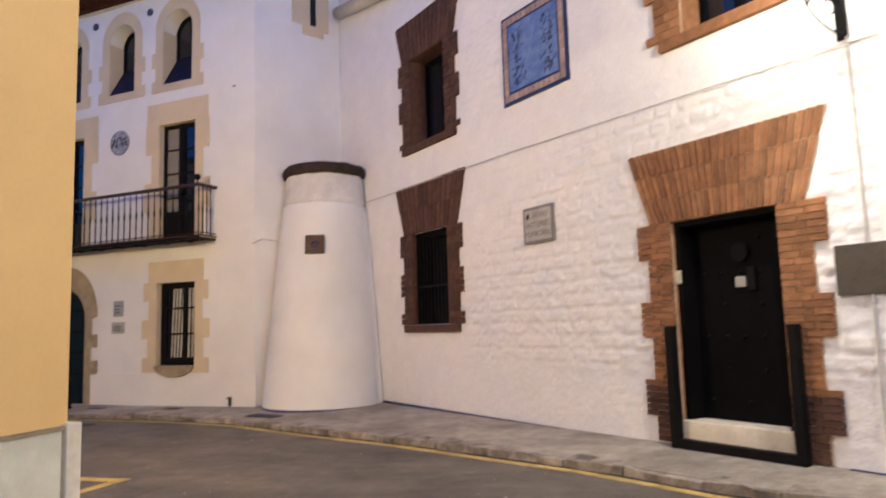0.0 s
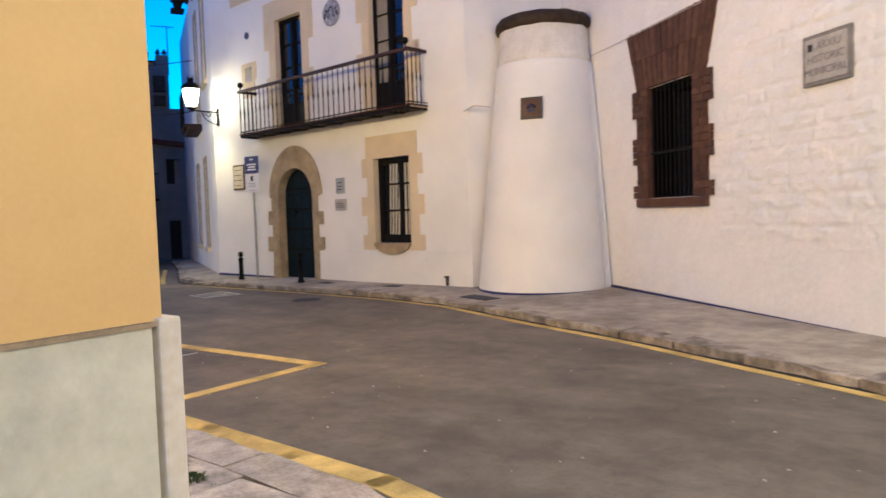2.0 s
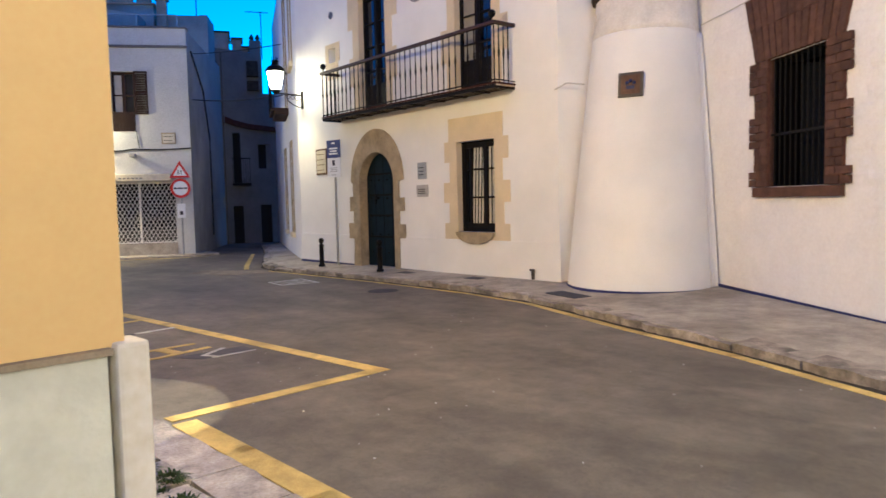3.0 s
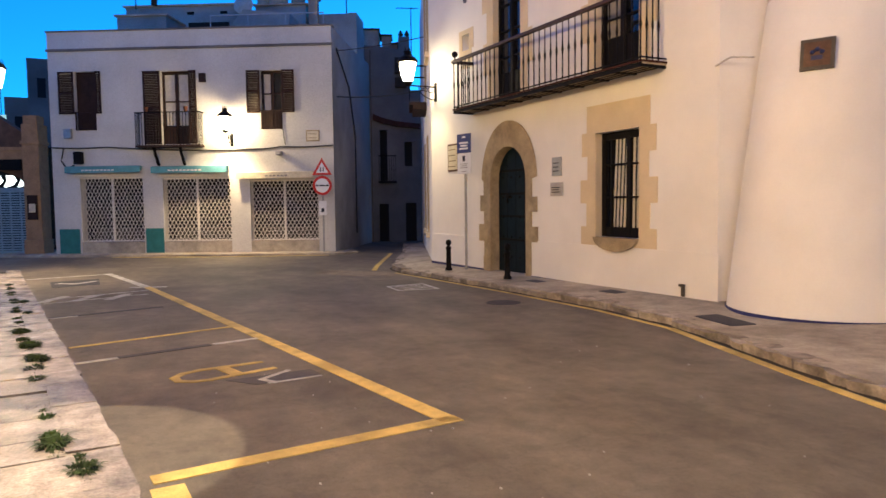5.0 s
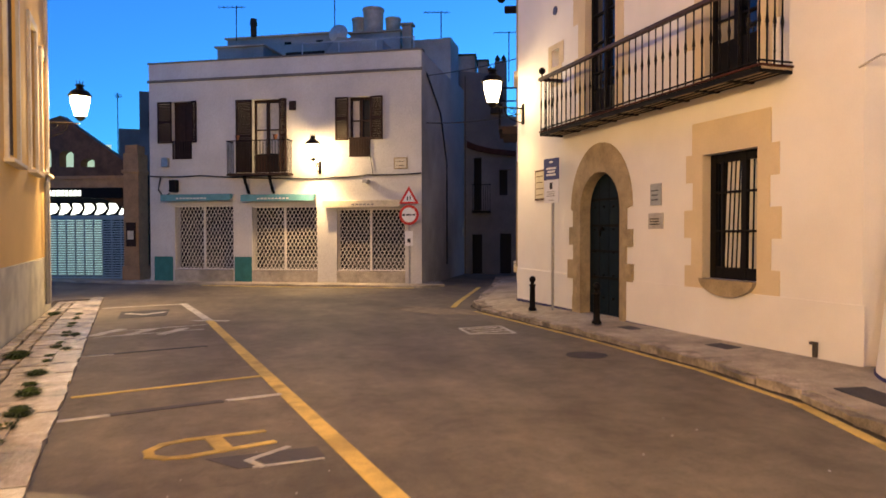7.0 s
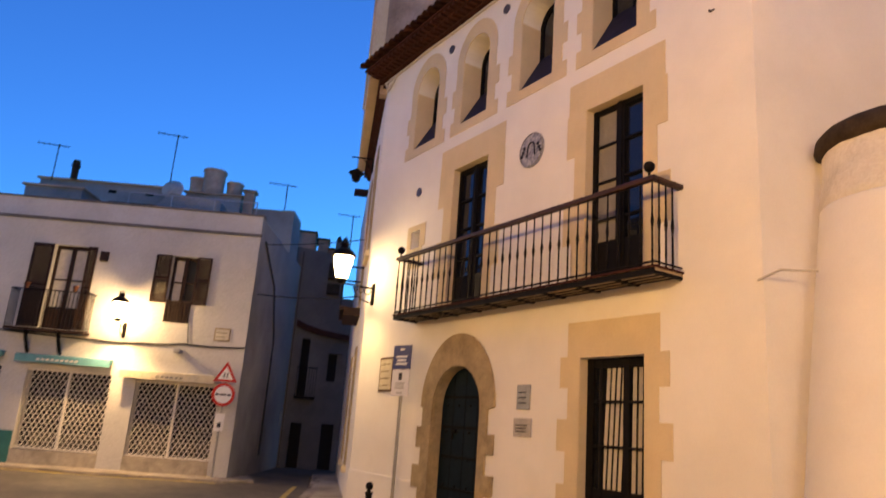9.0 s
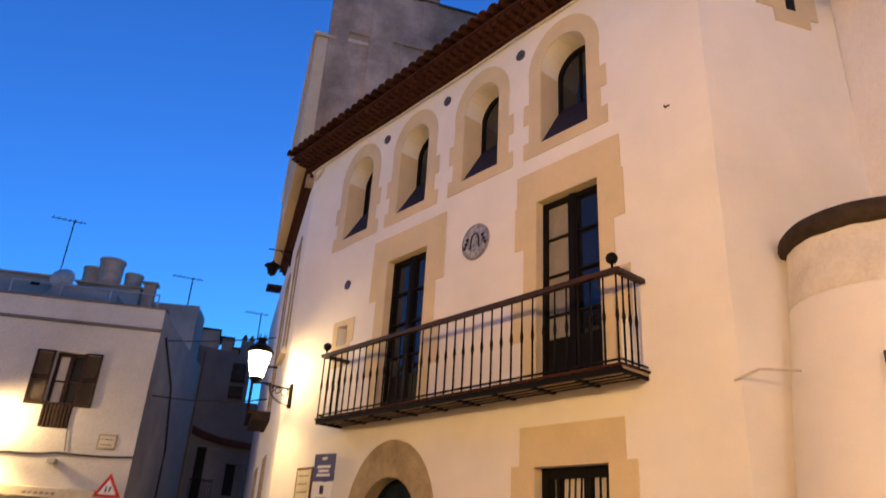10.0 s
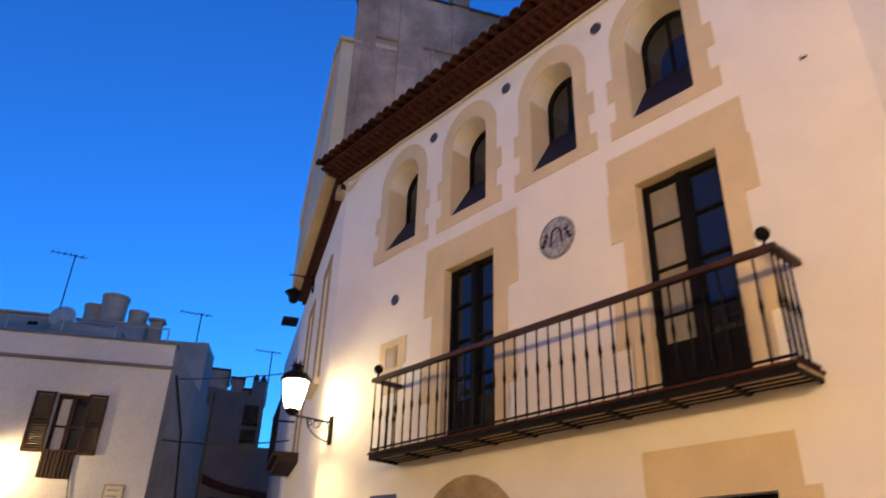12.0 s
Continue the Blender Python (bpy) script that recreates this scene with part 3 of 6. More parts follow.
# ---- lanterns: wall bracket, glass, crown ----
def lantern(matrix, reach, lift, power, color, glass, label, down=0):
    """Wall lantern in its wall's space: plate at the origin, head at reach before the wall."""
    t = thing("wall_lantern", label, "street lamp", matrix, "wall lanterns of the street")
    bm = boxes((-0.05, 0.05, -0.03, 0.0, -0.22, 0.22), bevel=0.01)
    part("wall_plate", bm, IRON, t)
    bm = bmesh.new()
    tube(bm, (0, 0, 0.12), (0, -reach, 0.12), 0.018)
    for k in range(10):
        a0, a1 = math.pi / 2 * k / 10, math.pi / 2 * (k + 1) / 10
        tube(bm, (0, -reach * 0.62 * math.sin(a0), -0.18 + 0.28 * (1 - math.cos(a0))), (0, -reach * 0.62 * math.sin(a1), -0.18 + 0.28 * (1 - math.cos(a1))), 0.012, seg=6)
    for cx, r in ((0.16, 0.07), (0.32, 0.05), (0.45, 0.035)):
        for k in range(12):
            a0, a1 = 2 * math.pi * k / 12, 2 * math.pi * (k + 1) / 12
            tube(bm, (0, -reach * cx * 1.2 - r * math.cos(a0), 0.05 - r * math.sin(a0)), (0, -reach * cx * 1.2 - r * math.cos(a1), 0.05 - r * math.sin(a1)), 0.008, seg=5)
    part("bracket", bm, IRON, t, "scrolled iron bracket")
    k_ = 1.15
    c = (0, -reach, 0.12 + lift)
    bm = bmesh.new()
    lathe(bm, [(0.03 * k_, 0.0), (0.06 * k_, 0.03), (0.09 * k_, 0.06), (0.10 * k_, 0.09 * k_)], 12, c)
    part("base_ring", bm, IRON, t)
    bm = bmesh.new()
    lathe(bm, [(0.10 * k_, 0.09 * k_), (0.13 * k_, 0.2 * k_), (0.165 * k_, 0.36 * k_), (0.175 * k_, 0.46 * k_)], 8, c)
    g = part("glass", bm, glass, t, "glowing lantern glass", True)
    g.visible_shadow = False
    bm = bmesh.new()
    lathe(bm, [(r * k_, h * k_) for r, h in ((0.20, 0.46), (0.21, 0.49), (0.16, 0.56), (0.08, 0.61), (0.06, 0.66), (0.09, 0.68), (0.06, 0.70), (0.02, 0.71))], 16, c)
    for k in range(6):
        a = 2 * math.pi * k / 6
        tube(bm, (c[0] + 0.05 * math.cos(a), c[1] + 0.05 * math.sin(a), c[2] + 0.69 * k_), (c[0] + 0.08 * math.cos(a), c[1] + 0.08 * math.sin(a), c[2] + 0.77 * k_), 0.012, 0.004, 5)
    part("crown", bm, IRON, t, "black iron lantern crown")
    d = bpy.data.lights.new("lantern_bulb", 'POINT')
    d.energy, d.color, d.shadow_soft_size = power, color, 0.10
    b = new("bulb", d)
    b.parent = t
    b.location = (0, -reach, 0.12 + lift + 0.30)
    if down:
        # the lantern's reflector throws most of its light downwards
        s = bpy.data.lights.new("lantern_reflector", 'SPOT')
        s.energy, s.color, s.spot_size, s.spot_blend, s.shadow_soft_size = down, color, radians(118), 0.9, 0.06
        so = new("reflector", s)
        so.parent = t
        so.location = (0, -reach, 0.12 + lift - 0.03)
    return t


lantern(FACADE @ pose(-16.83, 0, 3.90), 0.72, -0.02, 11, LAMP_YELLOW, LANTERN_WHITE, "lit black iron lantern on the white house corner", 115)
lantern(FAR @ pose(-3.45, 0, 3.52), 0.62, 0.04, 105, LAMP_WARM, LANTERN_GLASS, "lit black iron lantern on the shop house wall", 600)
lantern(LEFT @ pose(17.05, 0, 3.66), 0.66, 0.06, 165, LAMP_WARM, LANTERN_GLASS, "lit black iron lantern on the yellow house wall", 800)
lantern(LEFT @ pose(3.6, 0, 3.75), 0.85, 0.02, 440, (1.0, 0.69, 0.37), LANTERN_GLASS, "lit iron lantern on the yellow house near its corner")
lantern(BRICKWALL @ pose(2.46, 0, 3.95), 0.95, 0.05, 62, LAMP_WHITE, LANTERN_WHITE, "lit black iron lantern on the whitewashed masonry wall", 260)


# ---- unseen closing walls added behind the walker ----
for k, (a, b) in enumerate((((6.3, 4.2), (6.6, -14.0)), ((7.0, -14.0), (-5.0, -14.0)))):
    d = Vector((b[0] - a[0], b[1] - a[1], 0))
    tagged(link("wall_behind", boxes((0, d.length, -0.4, 0, -0.6, 8.0)), WHITE, None, axes(a, d)), "unseen plain white wall added behind the street", "wall", kind="structure")
# Added fill lamp, out of view, to brighten the yellow wall and street.
lantern(axes((6.4, 0.0), (0.02, -1)) @ pose(0, 0, 4.0), 0.7, 0.03, 680, LAMP_WHITE, LANTERN_WHITE, "unseen iron lantern added as fill light", 260)


# ---- trims of the white house ----
def quoined(parent, u0, u1, z0, z1, side, extra, top, over, hole, flip=0, material=STONE, proud=-0.012, step=0.42):
    """A flat stone surround with toothed sides and a lintel."""
    n = max(2, round((z1 - z0) / step))
    h = (z1 - z0) / n
    left = [(u0 - over, z1 + top), (u0 - over, z1)]
    right = []
    for k in range(n):
        w = side + (extra if (k + flip) % 2 == 0 else 0)
        za, zb = z1 - k * h, z1 - (k + 1) * h
        j = 0.02 * math.sin(k * 5.1 + u0)
        left += [(u0 - w + j, za - 0.001 * k), (u0 - w + j, zb)]
        right += [(u1 + w - j, za - 0.001 * k), (u1 + w - j, zb)]
    head = [(u1 + over, z1), (u1 + over, z1 + top)]
    bm = bmesh.new()
    if hole:
        plate(bm, left + right[::-1] + head, proud, 0.002, [hole])
    else:
        plate(bm, left + [(u0, z0), (u0, z1), (u1, z1), (u1, z0)] + right[::-1] + head, proud, 0.002)
    return link("surround", bm, material, parent, FACADE, "smooth sandstone surround with toothed sides")


for k, (a, b) in enumerate(ARCHES):
    c, r = (a + b) / 2, (b - a) / 2
    ro = r + 0.22
    pts = []
    for i in range(15):
        t = math.pi * i / 14
        pts.append((c + ro * math.cos(t), 7.83 + (ro + 0.06) * math.sin(t)))
    lft = []
    for i, (za, zb) in enumerate(((7.7, 7.35), (7.35, 7.02), (7.02, 6.72), (6.72, 6.46))):
        w = ro + (0.09 if i % 2 else -0.01)
        lft += [(c - w, za), (c - w, zb)]
    rgt = [(2 * c - u, z) for u, z in lft][::-1]
    bm = bmesh.new()
    plate(bm, pts + lft + rgt, -0.012, 0.002, [arch(a, b, 6.63, 7.83)])
    link("surround", bm, STONE, house, FACADE, "smooth sandstone arched surround")
    # reveal lining, sloped tiled sill and the small arched window
    w = link("window", boxes((a + 0.03, b - 0.03, 0.40, 0.43, 7.1, 8.2)), GLASS, house, FACADE, "dark arched window deep in its reveal")
    bm = bmesh.new()
    vs = [bm.verts.new(p) for p in ((a, 0.0, 6.632), (b, 0.0, 6.632), (b, 0.41, 7.34), (a, 0.41, 7.34), (a, 0.0, 6.60), (b, 0.0, 6.60), (b, 0.41, 6.60), (a, 0.41, 6.60))]
    for f in ((0, 1, 2, 3), (4, 5, 6, 7), (0, 1, 5, 4), (1, 2, 6, 5), (2, 3, 7, 6), (3, 0, 4, 7)):
        bm.faces.new([vs[i] for i in f])
    part("sill", bm, BLUE_TILE, w, "steep sill of dark blue tiles")
    bm = bmesh.new()
    plate(bm, arch(a, b, 7.2, 7.83), 0.37, 0.40, [arch(a + 0.05, b - 0.05, 7.26, 7.82)])
    box(bm, c - 0.015, c + 0.015, 0.375, 0.395, 7.2, 8.2)
    part("window_frame", bm, IRON, w, "thin black frame")
    for s in (-1, 1):
        x = c + s * (r - 0.002)
        part("reveal", boxes((x - 0.004, x + 0.004, 0.0, 0.42, 6.64, 7.83)), STONE, w)

quoined(house, -14.2, -13.21, 3.28, 5.79, 0.24, 0.17, 0.44, 0.42, None, 0, step=0.6)
quoined(house, -10.98, -10.0, 3.28, 5.75, 0.22, 0.17, 0.47, 0.34, None, 0, step=0.6)
quoined(house, -11.0, -9.98, 0.50, 2.42, 0.21, 0.16, 0.43, 0.22, rect(-11.0, -9.98, 0.72, 2.40), 0, step=0.40)

# arched door surround
bm = bmesh.new()
co = -13.67
outer = [(co + 0.99 * math.cos(math.pi * i / 18), 1.78 + 1.12 * math.sin(math.pi * i / 18)) for i in range(19)]
left = []
for za, zb, w in ((1.74, 1.45, 0.92), (1.45, 1.12, 1.06), (1.12, 0.85, 0.91), (0.85, 0.50, 1.12), (0.50, 0.18, 0.91), (0.18, -0.5, 0.94)):
    left += [(co - w, za), (co - w, zb)]
right = []
for za, zb, w in ((1.74, 1.40, 0.83), (1.40, 1.12, 1.0), (1.12, 0.84, 0.82), (0.84, 0.55, 1.02), (0.55, 0.0, 0.83), (0.0, -0.5, 0.825)):
    right += [(co + w, za), (co + w, zb)]
inner = arch(-14.32, -13.02, -0.5, 1.75, 0.65)[2:]
out = left + [(-14.32, -0.5)] + inner[::-1] + [(-13.02, -0.5)] + right[::-1] + outer
plate(bm, out, -0.035, 0.002)
link("door_surround", bm, STONE_DARK, house, FACADE, "worn sandstone arch round the door")
d = link("door", boxes((-14.32, -13.02, 0.17, 0.22, -0.4, 2.5)), TEAL_DOOR, house, FACADE, "closed dark teal wooden door")
stud_me = bpy.data.meshes.new("stud")
bm = bmesh.new()
ball(bm, (0, 0, 0), 0.022, 8)
bm.to_mesh(stud_me)
bm.free()
stud_me.materials.append(IRON)
for i in range(4):
    for z in (0.2, 0.6, 1.0, 1.4, 1.8):
        o = new("stud", stud_me)
        o.parent = d
        o.location = (-14.14 + i * 0.31, 0.165, z)
part("door_handle", boxes((-13.98, -13.86, 0.13, 0.17, 1.38, 1.44), (-13.98, -13.94, 0.14, 0.17, 1.28, 1.46), bevel=0.008), IRON, d)
for z in (0.55, 1.02, 1.47, 1.93):
    part("strap", boxes((-14.25, -13.1, 0.16, 0.172, z - 0.022, z + 0.022)), IRON, d, "black iron strap")
for u in (-13.99, -13.67, -13.35):
    part("board_joint", boxes((u - 0.006, u + 0.006, 0.166, 0.171, -0.4, 2.35)), IRON, d)
bm = bmesh.new()
plate(bm, arch(-14.322, -13.018, -0.40, 1.75, 0.652), 0.0, 0.17, [arch(-14.312, -13.028, -0.39, 1.75, 0.642)])
part("reveal", bm, STONE_DARK, d, "worn stone arch reveal")


# ---- windows and doors of the white house ----
def french_door(u0, u1, z0, z1, curtain):
    w = link("door", boxes((u0, u1, 0.17, 0.19, z0, z1)), GLASS, house, FACADE, "black glazed balcony door")
    c = (u0 + u1) / 2
    bm = bmesh.new()
    for a, b in ((u0, c), (c, u1)):
        for x in (a + 0.035, b - 0.035):
            box(bm, x - 0.035, x + 0.035, 0.12, 0.17, z0, z1)
        for z in (z0 + 0.3, z1 - 0.035, z0 + 0.9, z0 + 1.42, z0 + 1.93):
            hh = 0.3 if z == z0 + 0.3 else (0.04 if z > z1 - 0.1 else 0.014)
            box(bm, a + 0.07, b - 0.07, 0.13, 0.17, z - hh, z + hh)
    part("door_frame", bm, IRON, w, "black wooden frame with glazing bars")
    bm = bmesh.new()
    box(bm, c - 0.03, c + 0.03, 0.105, 0.12, z0, z1)
    part("meeting_stile", bm, IRON, w)
    if curtain:
        bm = bmesh.new()
        folds(bm, u0 + 0.06, u0 + 0.42, 0.165, z0 + 0.62, z1 - 0.08, 0.0012)
        part("curtain", bm, DOOR_CURTAIN, w, "grey drawn blind")
    for s in (u0, u1):
        part("reveal", boxes((s - 0.004, s + 0.004, 0.0, 0.17, z0, z1)), STONE, w)
    part("reveal", boxes((u0, u1, 0.0, 0.17, z1 - 0.004, z1 + 0.004)), STONE, w)


def folds(bm, u0, u1, y, z0, z1, amp=0.004, n=5):
    rows = []
    for i in range(n * 4 + 1):
        u = u0 + (u1 - u0) * i / (n * 4)
        yy = y + amp * math.sin(i * math.pi / 2)
        rows.append((bm.verts.new((u, yy, z0)), bm.verts.new((u, yy, z1))))
    for a, b in zip(rows, rows[1:]):
        bm.faces.new((a[0], b[0], b[1], a[1]))


french_door(-14.2, -13.21, 3.28, 5.79, False)
french_door(-10.98, -10.0, 3.28, 5.75, True)

w = link("window", boxes((-11.0, -9.98, 0.17, 0.19, 0.72, 2.40)), GLASS, house, FACADE, "black barred window with pale curtains")
bm = bmesh.new()
for u, hw in ((-10.94, 0.055), (-10.76, 0.02), (-10.36, 0.045), (-10.01, 0.03)):
    box(bm, u - hw, u + hw, 0.12, 0.17, 0.72, 2.40)
for z, hh in ((0.80, 0.08), (2.34, 0.06), (1.36, 0.016), (1.88, 0.016)):
    box(bm, -11.0, -9.98, 0.125, 0.17, z - hh, z + hh)
part("window_frame", bm, IRON, w, "black frame")
for a, b, n, lean_x in ((-10.74, -10.41, 4, 0.07), (-10.31, -10.04, 3, 0.02)):
    # hanging folds that lean a little to one side
    pitch = (b - a) / n
    for k in range(n):
        bm = bmesh.new()
        folds(bm, a + pitch * (k + 0.12), a + pitch * (k + 0.76), 0.160, 0.88, 2.28, 0.006, 2)
        for v in bm.verts:
            v.co.x += lean_x * (v.co.z - 1.58) / 1.4
        part("curtain", bm, CURTAIN, w, "pale hanging curtain fold")
bm = bmesh.new()
vs = []
for i in range(13):
    t = math.pi * i / 12
    vs.append((-10.49 - 0.51 * math.cos(t), 0.72 - 0.22 * math.sin(t)))
plate(bm, vs, -0.07, 0.05)
part("sill", bm, STONE_DARK, w, "rounded worn stone sill")
for s in (-11.0, -9.98):
    part("reveal", boxes((s - 0.004, s + 0.004, 0.0, 0.17, 0.72, 2.4)), STONE, w)

# niche, roundels, medallion, plaques
w = link("window", boxes((-15.5, -15.2, 0.2, 0.22, 4.58, 4.92)), STONE_DARK, house, FACADE, "small blind window with a stone frame")
bm = bmesh.new()
plate(bm, [(-15.64, 5.02), (-15.64, 4.45), (-15.56, 4.45), (-15.56, 4.2), (-15.1, 4.2), (-15.1, 4.6), (-15.02, 4.6), (-15.02, 5.02)], -0.012, 0.002, [rect(-15.5, -15.2, 4.58, 4.92)])
part("frame", bm, STONE, w, "sandstone frame")
for u, z in ((-14.58, 8.30), (-12.94, 8.32), (-11.3, 8.32), (-15.36, 5.67)):
    bm = bmesh.new()
    tube(bm, (0, -0.015, 0), (0, 0.03, 0), 0.085, seg=20)
    r = tagged(link("roundel", bm, ROUNDEL, None, FACADE @ pose(u, 0, z)), "small round patterned ceramic roundel set in white plaster", "ornament", "roundels on the white house")
bm = bmesh.new()
tube(bm, (0, -0.02, 0), (0, 0.03, 0), 0.275, seg=36)
medal = tagged(link("medallion", bm, MED_TILE, None, FACADE @ pose(-12.12, 0, 5.52)), "round grey and blue ceramic medallion on white plaster", "ornament")
bm = bmesh.new()
for k in range(28):
    a0, a1 = 2 * math.pi * k / 28, 2 * math.pi * (k + 1) / 28
    tube(bm, (0.255 * math.cos(a0), -0.022, 0.255 * math.sin(a0)), (0.255 * math.cos(a1), -0.022, 0.255 * math.sin(a1)), 0.007, seg=5)
part("rim", bm, PLAQUE_EDGE, medal, "thin grey rim")
bm = bmesh.new()
for k in range(16):
    a0, a1 = math.pi * k / 16, math.pi * (k + 1) / 16
    tube(bm, (0.075 * math.cos(a0), -0.022, 0.02 + 0.10 * math.sin(a0)), (0.075 * math.cos(a1), -0.022, 0.02 + 0.10 * math.sin(a1)), 0.014, seg=5)
for s in (-1, 1):
    tube(bm, (s * 0.075, -0.022, 0.02), (s * 0.09, -0.022, -0.10), 0.014, seg=5)
    for j in range(3):
        ball(bm, (s * (0.15 + 0.03 * j), -0.02, 0.06 - 0.06 * j), 0.028, 8)
part("relief", bm, INK, medal, "dark arched figure in relief")


def plaque(matrix, w, h, face, label, border=None, bars=0, ink=INK):
    t = tagged(link("plaque", boxes((-w / 2, w / 2, -0.02, 0.012, -h / 2, h / 2), bevel=0.004), border or face, None, matrix), label, "plaque")
    if border:
        part("face", boxes((-w / 2 + 0.04, w / 2 - 0.04, -0.026, -0.0195, -h / 2 + 0.04, h / 2 - 0.04)), face, t)
    for k in range(bars):
        z = h / 2 - 0.07 - (h - 0.12) * (k + 0.5) / bars
        part("text_bar", boxes((-w * 0.34, w * (0.30 - 0.05 * (k % 2)), -0.029, -0.0255, z - 0.008, z + 0.008)), ink, t)
    return t


def letters(text, size, matrix, material, parent):
    """Flat lettering with a little depth, as a mesh."""
    c = bpy.data.curves.new("lettering", 'FONT')
    c.body, c.size, c.extrude, c.align_x, c.align_y, c.resolution_u = text, size, 0.001, 'CENTER', 'CENTER', 2
    tmp = bpy.data.objects.new("lettering_source", c)
    me = bpy.data.meshes.new_from_object(tmp)
    bpy.data.objects.remove(tmp)
    me.materials.clear()
    me.materials.append(material)
    ob = new("lettering", me)
    ob.parent = parent
    ob.matrix_basis = matrix
    return ob


plaque(FACADE @ pose(-12.06, 0, 1.92), 0.27, 0.33, STEEL, "small brushed steel plaque on white plaster", None, 3)
plaque(FACADE @ pose(-12.06, 0, 1.52), 0.36, 0.24, GREY_TILE, "small grey stone plaque on white plaster", None, 3)
plaque(FACADE @ pose(-15.98, 0, 2.32), 0.50, 0.62, CREAM, "framed tile picture in a brown frame on the wall", BROWN_WALL, 4, BROWN_WALL)
p = plaque(BRICKWALL @ pose(-1.69, -0.02, 2.68), 0.62, 0.50, GREY_TILE, "grey tiled sign naming the archive on the whitewashed wall", PLAQUE_EDGE)
for i, (txt, z) in enumerate((("ARXIU", 0.125), ("HISTORIC", 0.0), ("MUNICIPAL", -0.125))):
    letters(txt, 0.108, pose(0.04 if i == 0 else 0, -0.028, z, 90), FADED_INK, p)
part("emblem", boxes((-0.23, -0.17, -0.03, -0.025, 0.09, 0.16)), INK, p)
plaque(BRICKWALL @ pose(2.75, -0.02, 1.73), 1.04, 0.43, GREY_DARK, "dark bronze plaque on the whitewashed wall", None, 0)
tile = plaque(pose(-7.455, 12.150, 2.93, 0, 0, 22) @ pose(0, -0.905, 0, -8.5), 0.36, 0.36, BROWN_WALL, "small square tile with a blue emblem in a dark frame", GREY_DARK)
bm = bmesh.new()
for s in (-1, 0, 1):
    ball(bm, (s * 0.05, -0.026, 0.02 + (0.03 if s == 0 else 0)), 0.028, 8)
box(bm, -0.06, 0.06, -0.03, -0.024, -0.07, -0.02)
part("emblem", bm, TILE_NAVY, tile, "small blue emblem")

# ---- dado, painted blue line ----
for a, b in ((-17.12, -14.62), (-12.845, -8.46)):
    link("dado", boxes((a, b, -0.02, 0.0, -0.5, 0.58), bevel=0.008), WHITE, house, FACADE, "slightly proud white dado")
    link("base_line", boxes((a, b, -0.026, -0.012, -0.2, 0.0)), BLUE_LINE, house, FACADE @ pose(0, 0, -0.085), "dark blue painted line")
bm = boxes((-6.6, 0.02, -0.035, -0.0, -0.2, 0.012), (2.2, 8.0, -0.035, 0.0, -0.2, 0.05))
link("base_line", bm, BLUE_LINE, museum, BRICKWALL, "dark blue painted line along the foot of the wall")
bm = bmesh.new()
lathe(bm, [(1.152, -0.2), (1.146, -0.035)], 48)
part("base_line", bm, BLUE_LINE, tower, "dark blue painted line", True)

# ---- balcony ----
balcony = thing("balcony", "long black iron balcony with turned balusters", "balcony", FACADE)
part("floor", boxes((-15.08, -9.45, -0.46, 0.0, 3.215, 3.265)), BALCONY_TILE, balcony, "tiled balcony floor seen from below")
for y in (-0.35, -0.24, -0.13, -0.025):
    part("long_bar", boxes((-15.04, -9.49, y - 0.010, y + 0.010, 3.201, 3.213)), IRON, balcony)
part("edge_beam", boxes((-15.08, -9.45, -0.47, -0.445, 3.175, 3.238), (-15.08, -15.05, -0.445, 0, 3.175, 3.213), (-9.48, -9.45, -0.445, 0, 3.175, 3.213)), IRON, balcony, "black iron edge")
part("edge_tile", boxes((-15.10, -9.43, -0.485, -0.462, 3.24, 3.268), (-9.449, -9.425, -0.462, 0, 3.24, 3.268), bevel=0.006), SOFFIT, balcony, "thin red tile edge")
for k in range(8):
    u = -14.42 + k * 0.62
    part("joist", boxes((u - 0.028, u + 0.028, -0.445, 0.0, 3.186, 3.202)), IRON, balcony)
part("handrail", boxes((-15.11, -9.42, -0.50, -0.42, 4.215, 4.275), (-15.11, -15.03, -0.42, 0, 4.215, 4.275), (-9.50, -9.42, -0.42, 0, 4.215, 4.275), bevel=0.015), RAIL_WOOD, balcony, "dark brown moulded handrail")
part("bottom_rail", boxes((-15.08, -9.45, -0.465, -0.455 + 0.02, 3.30, 3.318), (-9.47, -9.45, -0.44, 0, 3.30, 3.318), (-15.08, -15.06, -0.44, 0, 3.30, 3.318)), IRON, balcony)
bm = bmesh.new()
lathe(bm, [(r * 1.3, h) for r, h in ((0.0085, 0.0), (0.0085, 0.15), (0.013, 0.16), (0.0085, 0.17), (0.0085, 0.43), (0.013, 0.44), (0.013, 0.455), (0.009, 0.46), (0.017, 0.48), (0.014, 0.52), (0.0085, 0.58), (0.0075, 0.74), (0.013, 0.75), (0.0075, 0.76), (0.0075, 0.95))], 8)
first = part("baluster", bm, IRON, balcony, "", True)
first.location = (-15.06, -0.455, 3.27)
spots = [(-15.06 + 5.58 * k / 34, -0.455) for k in range(1, 35)] + [(u, -0.455 + 0.11 * k) for u in (-15.06, -9.48) for k in range(1, 4)]
for u, y in spots:
    o = first.copy()
    scene.collection.objects.link(o)
    o.location = (u, y, 3.27)
for u in (-15.02, -9.52):
    bm = bmesh.new()
    tube(bm, (u, -0.455, 4.27), (u, -0.455, 4.34), 0.014)
    ball(bm, (u, -0.455, 4.395), 0.065)
    part("ball_finial", bm, IRON, balcony, "black iron ball", True)

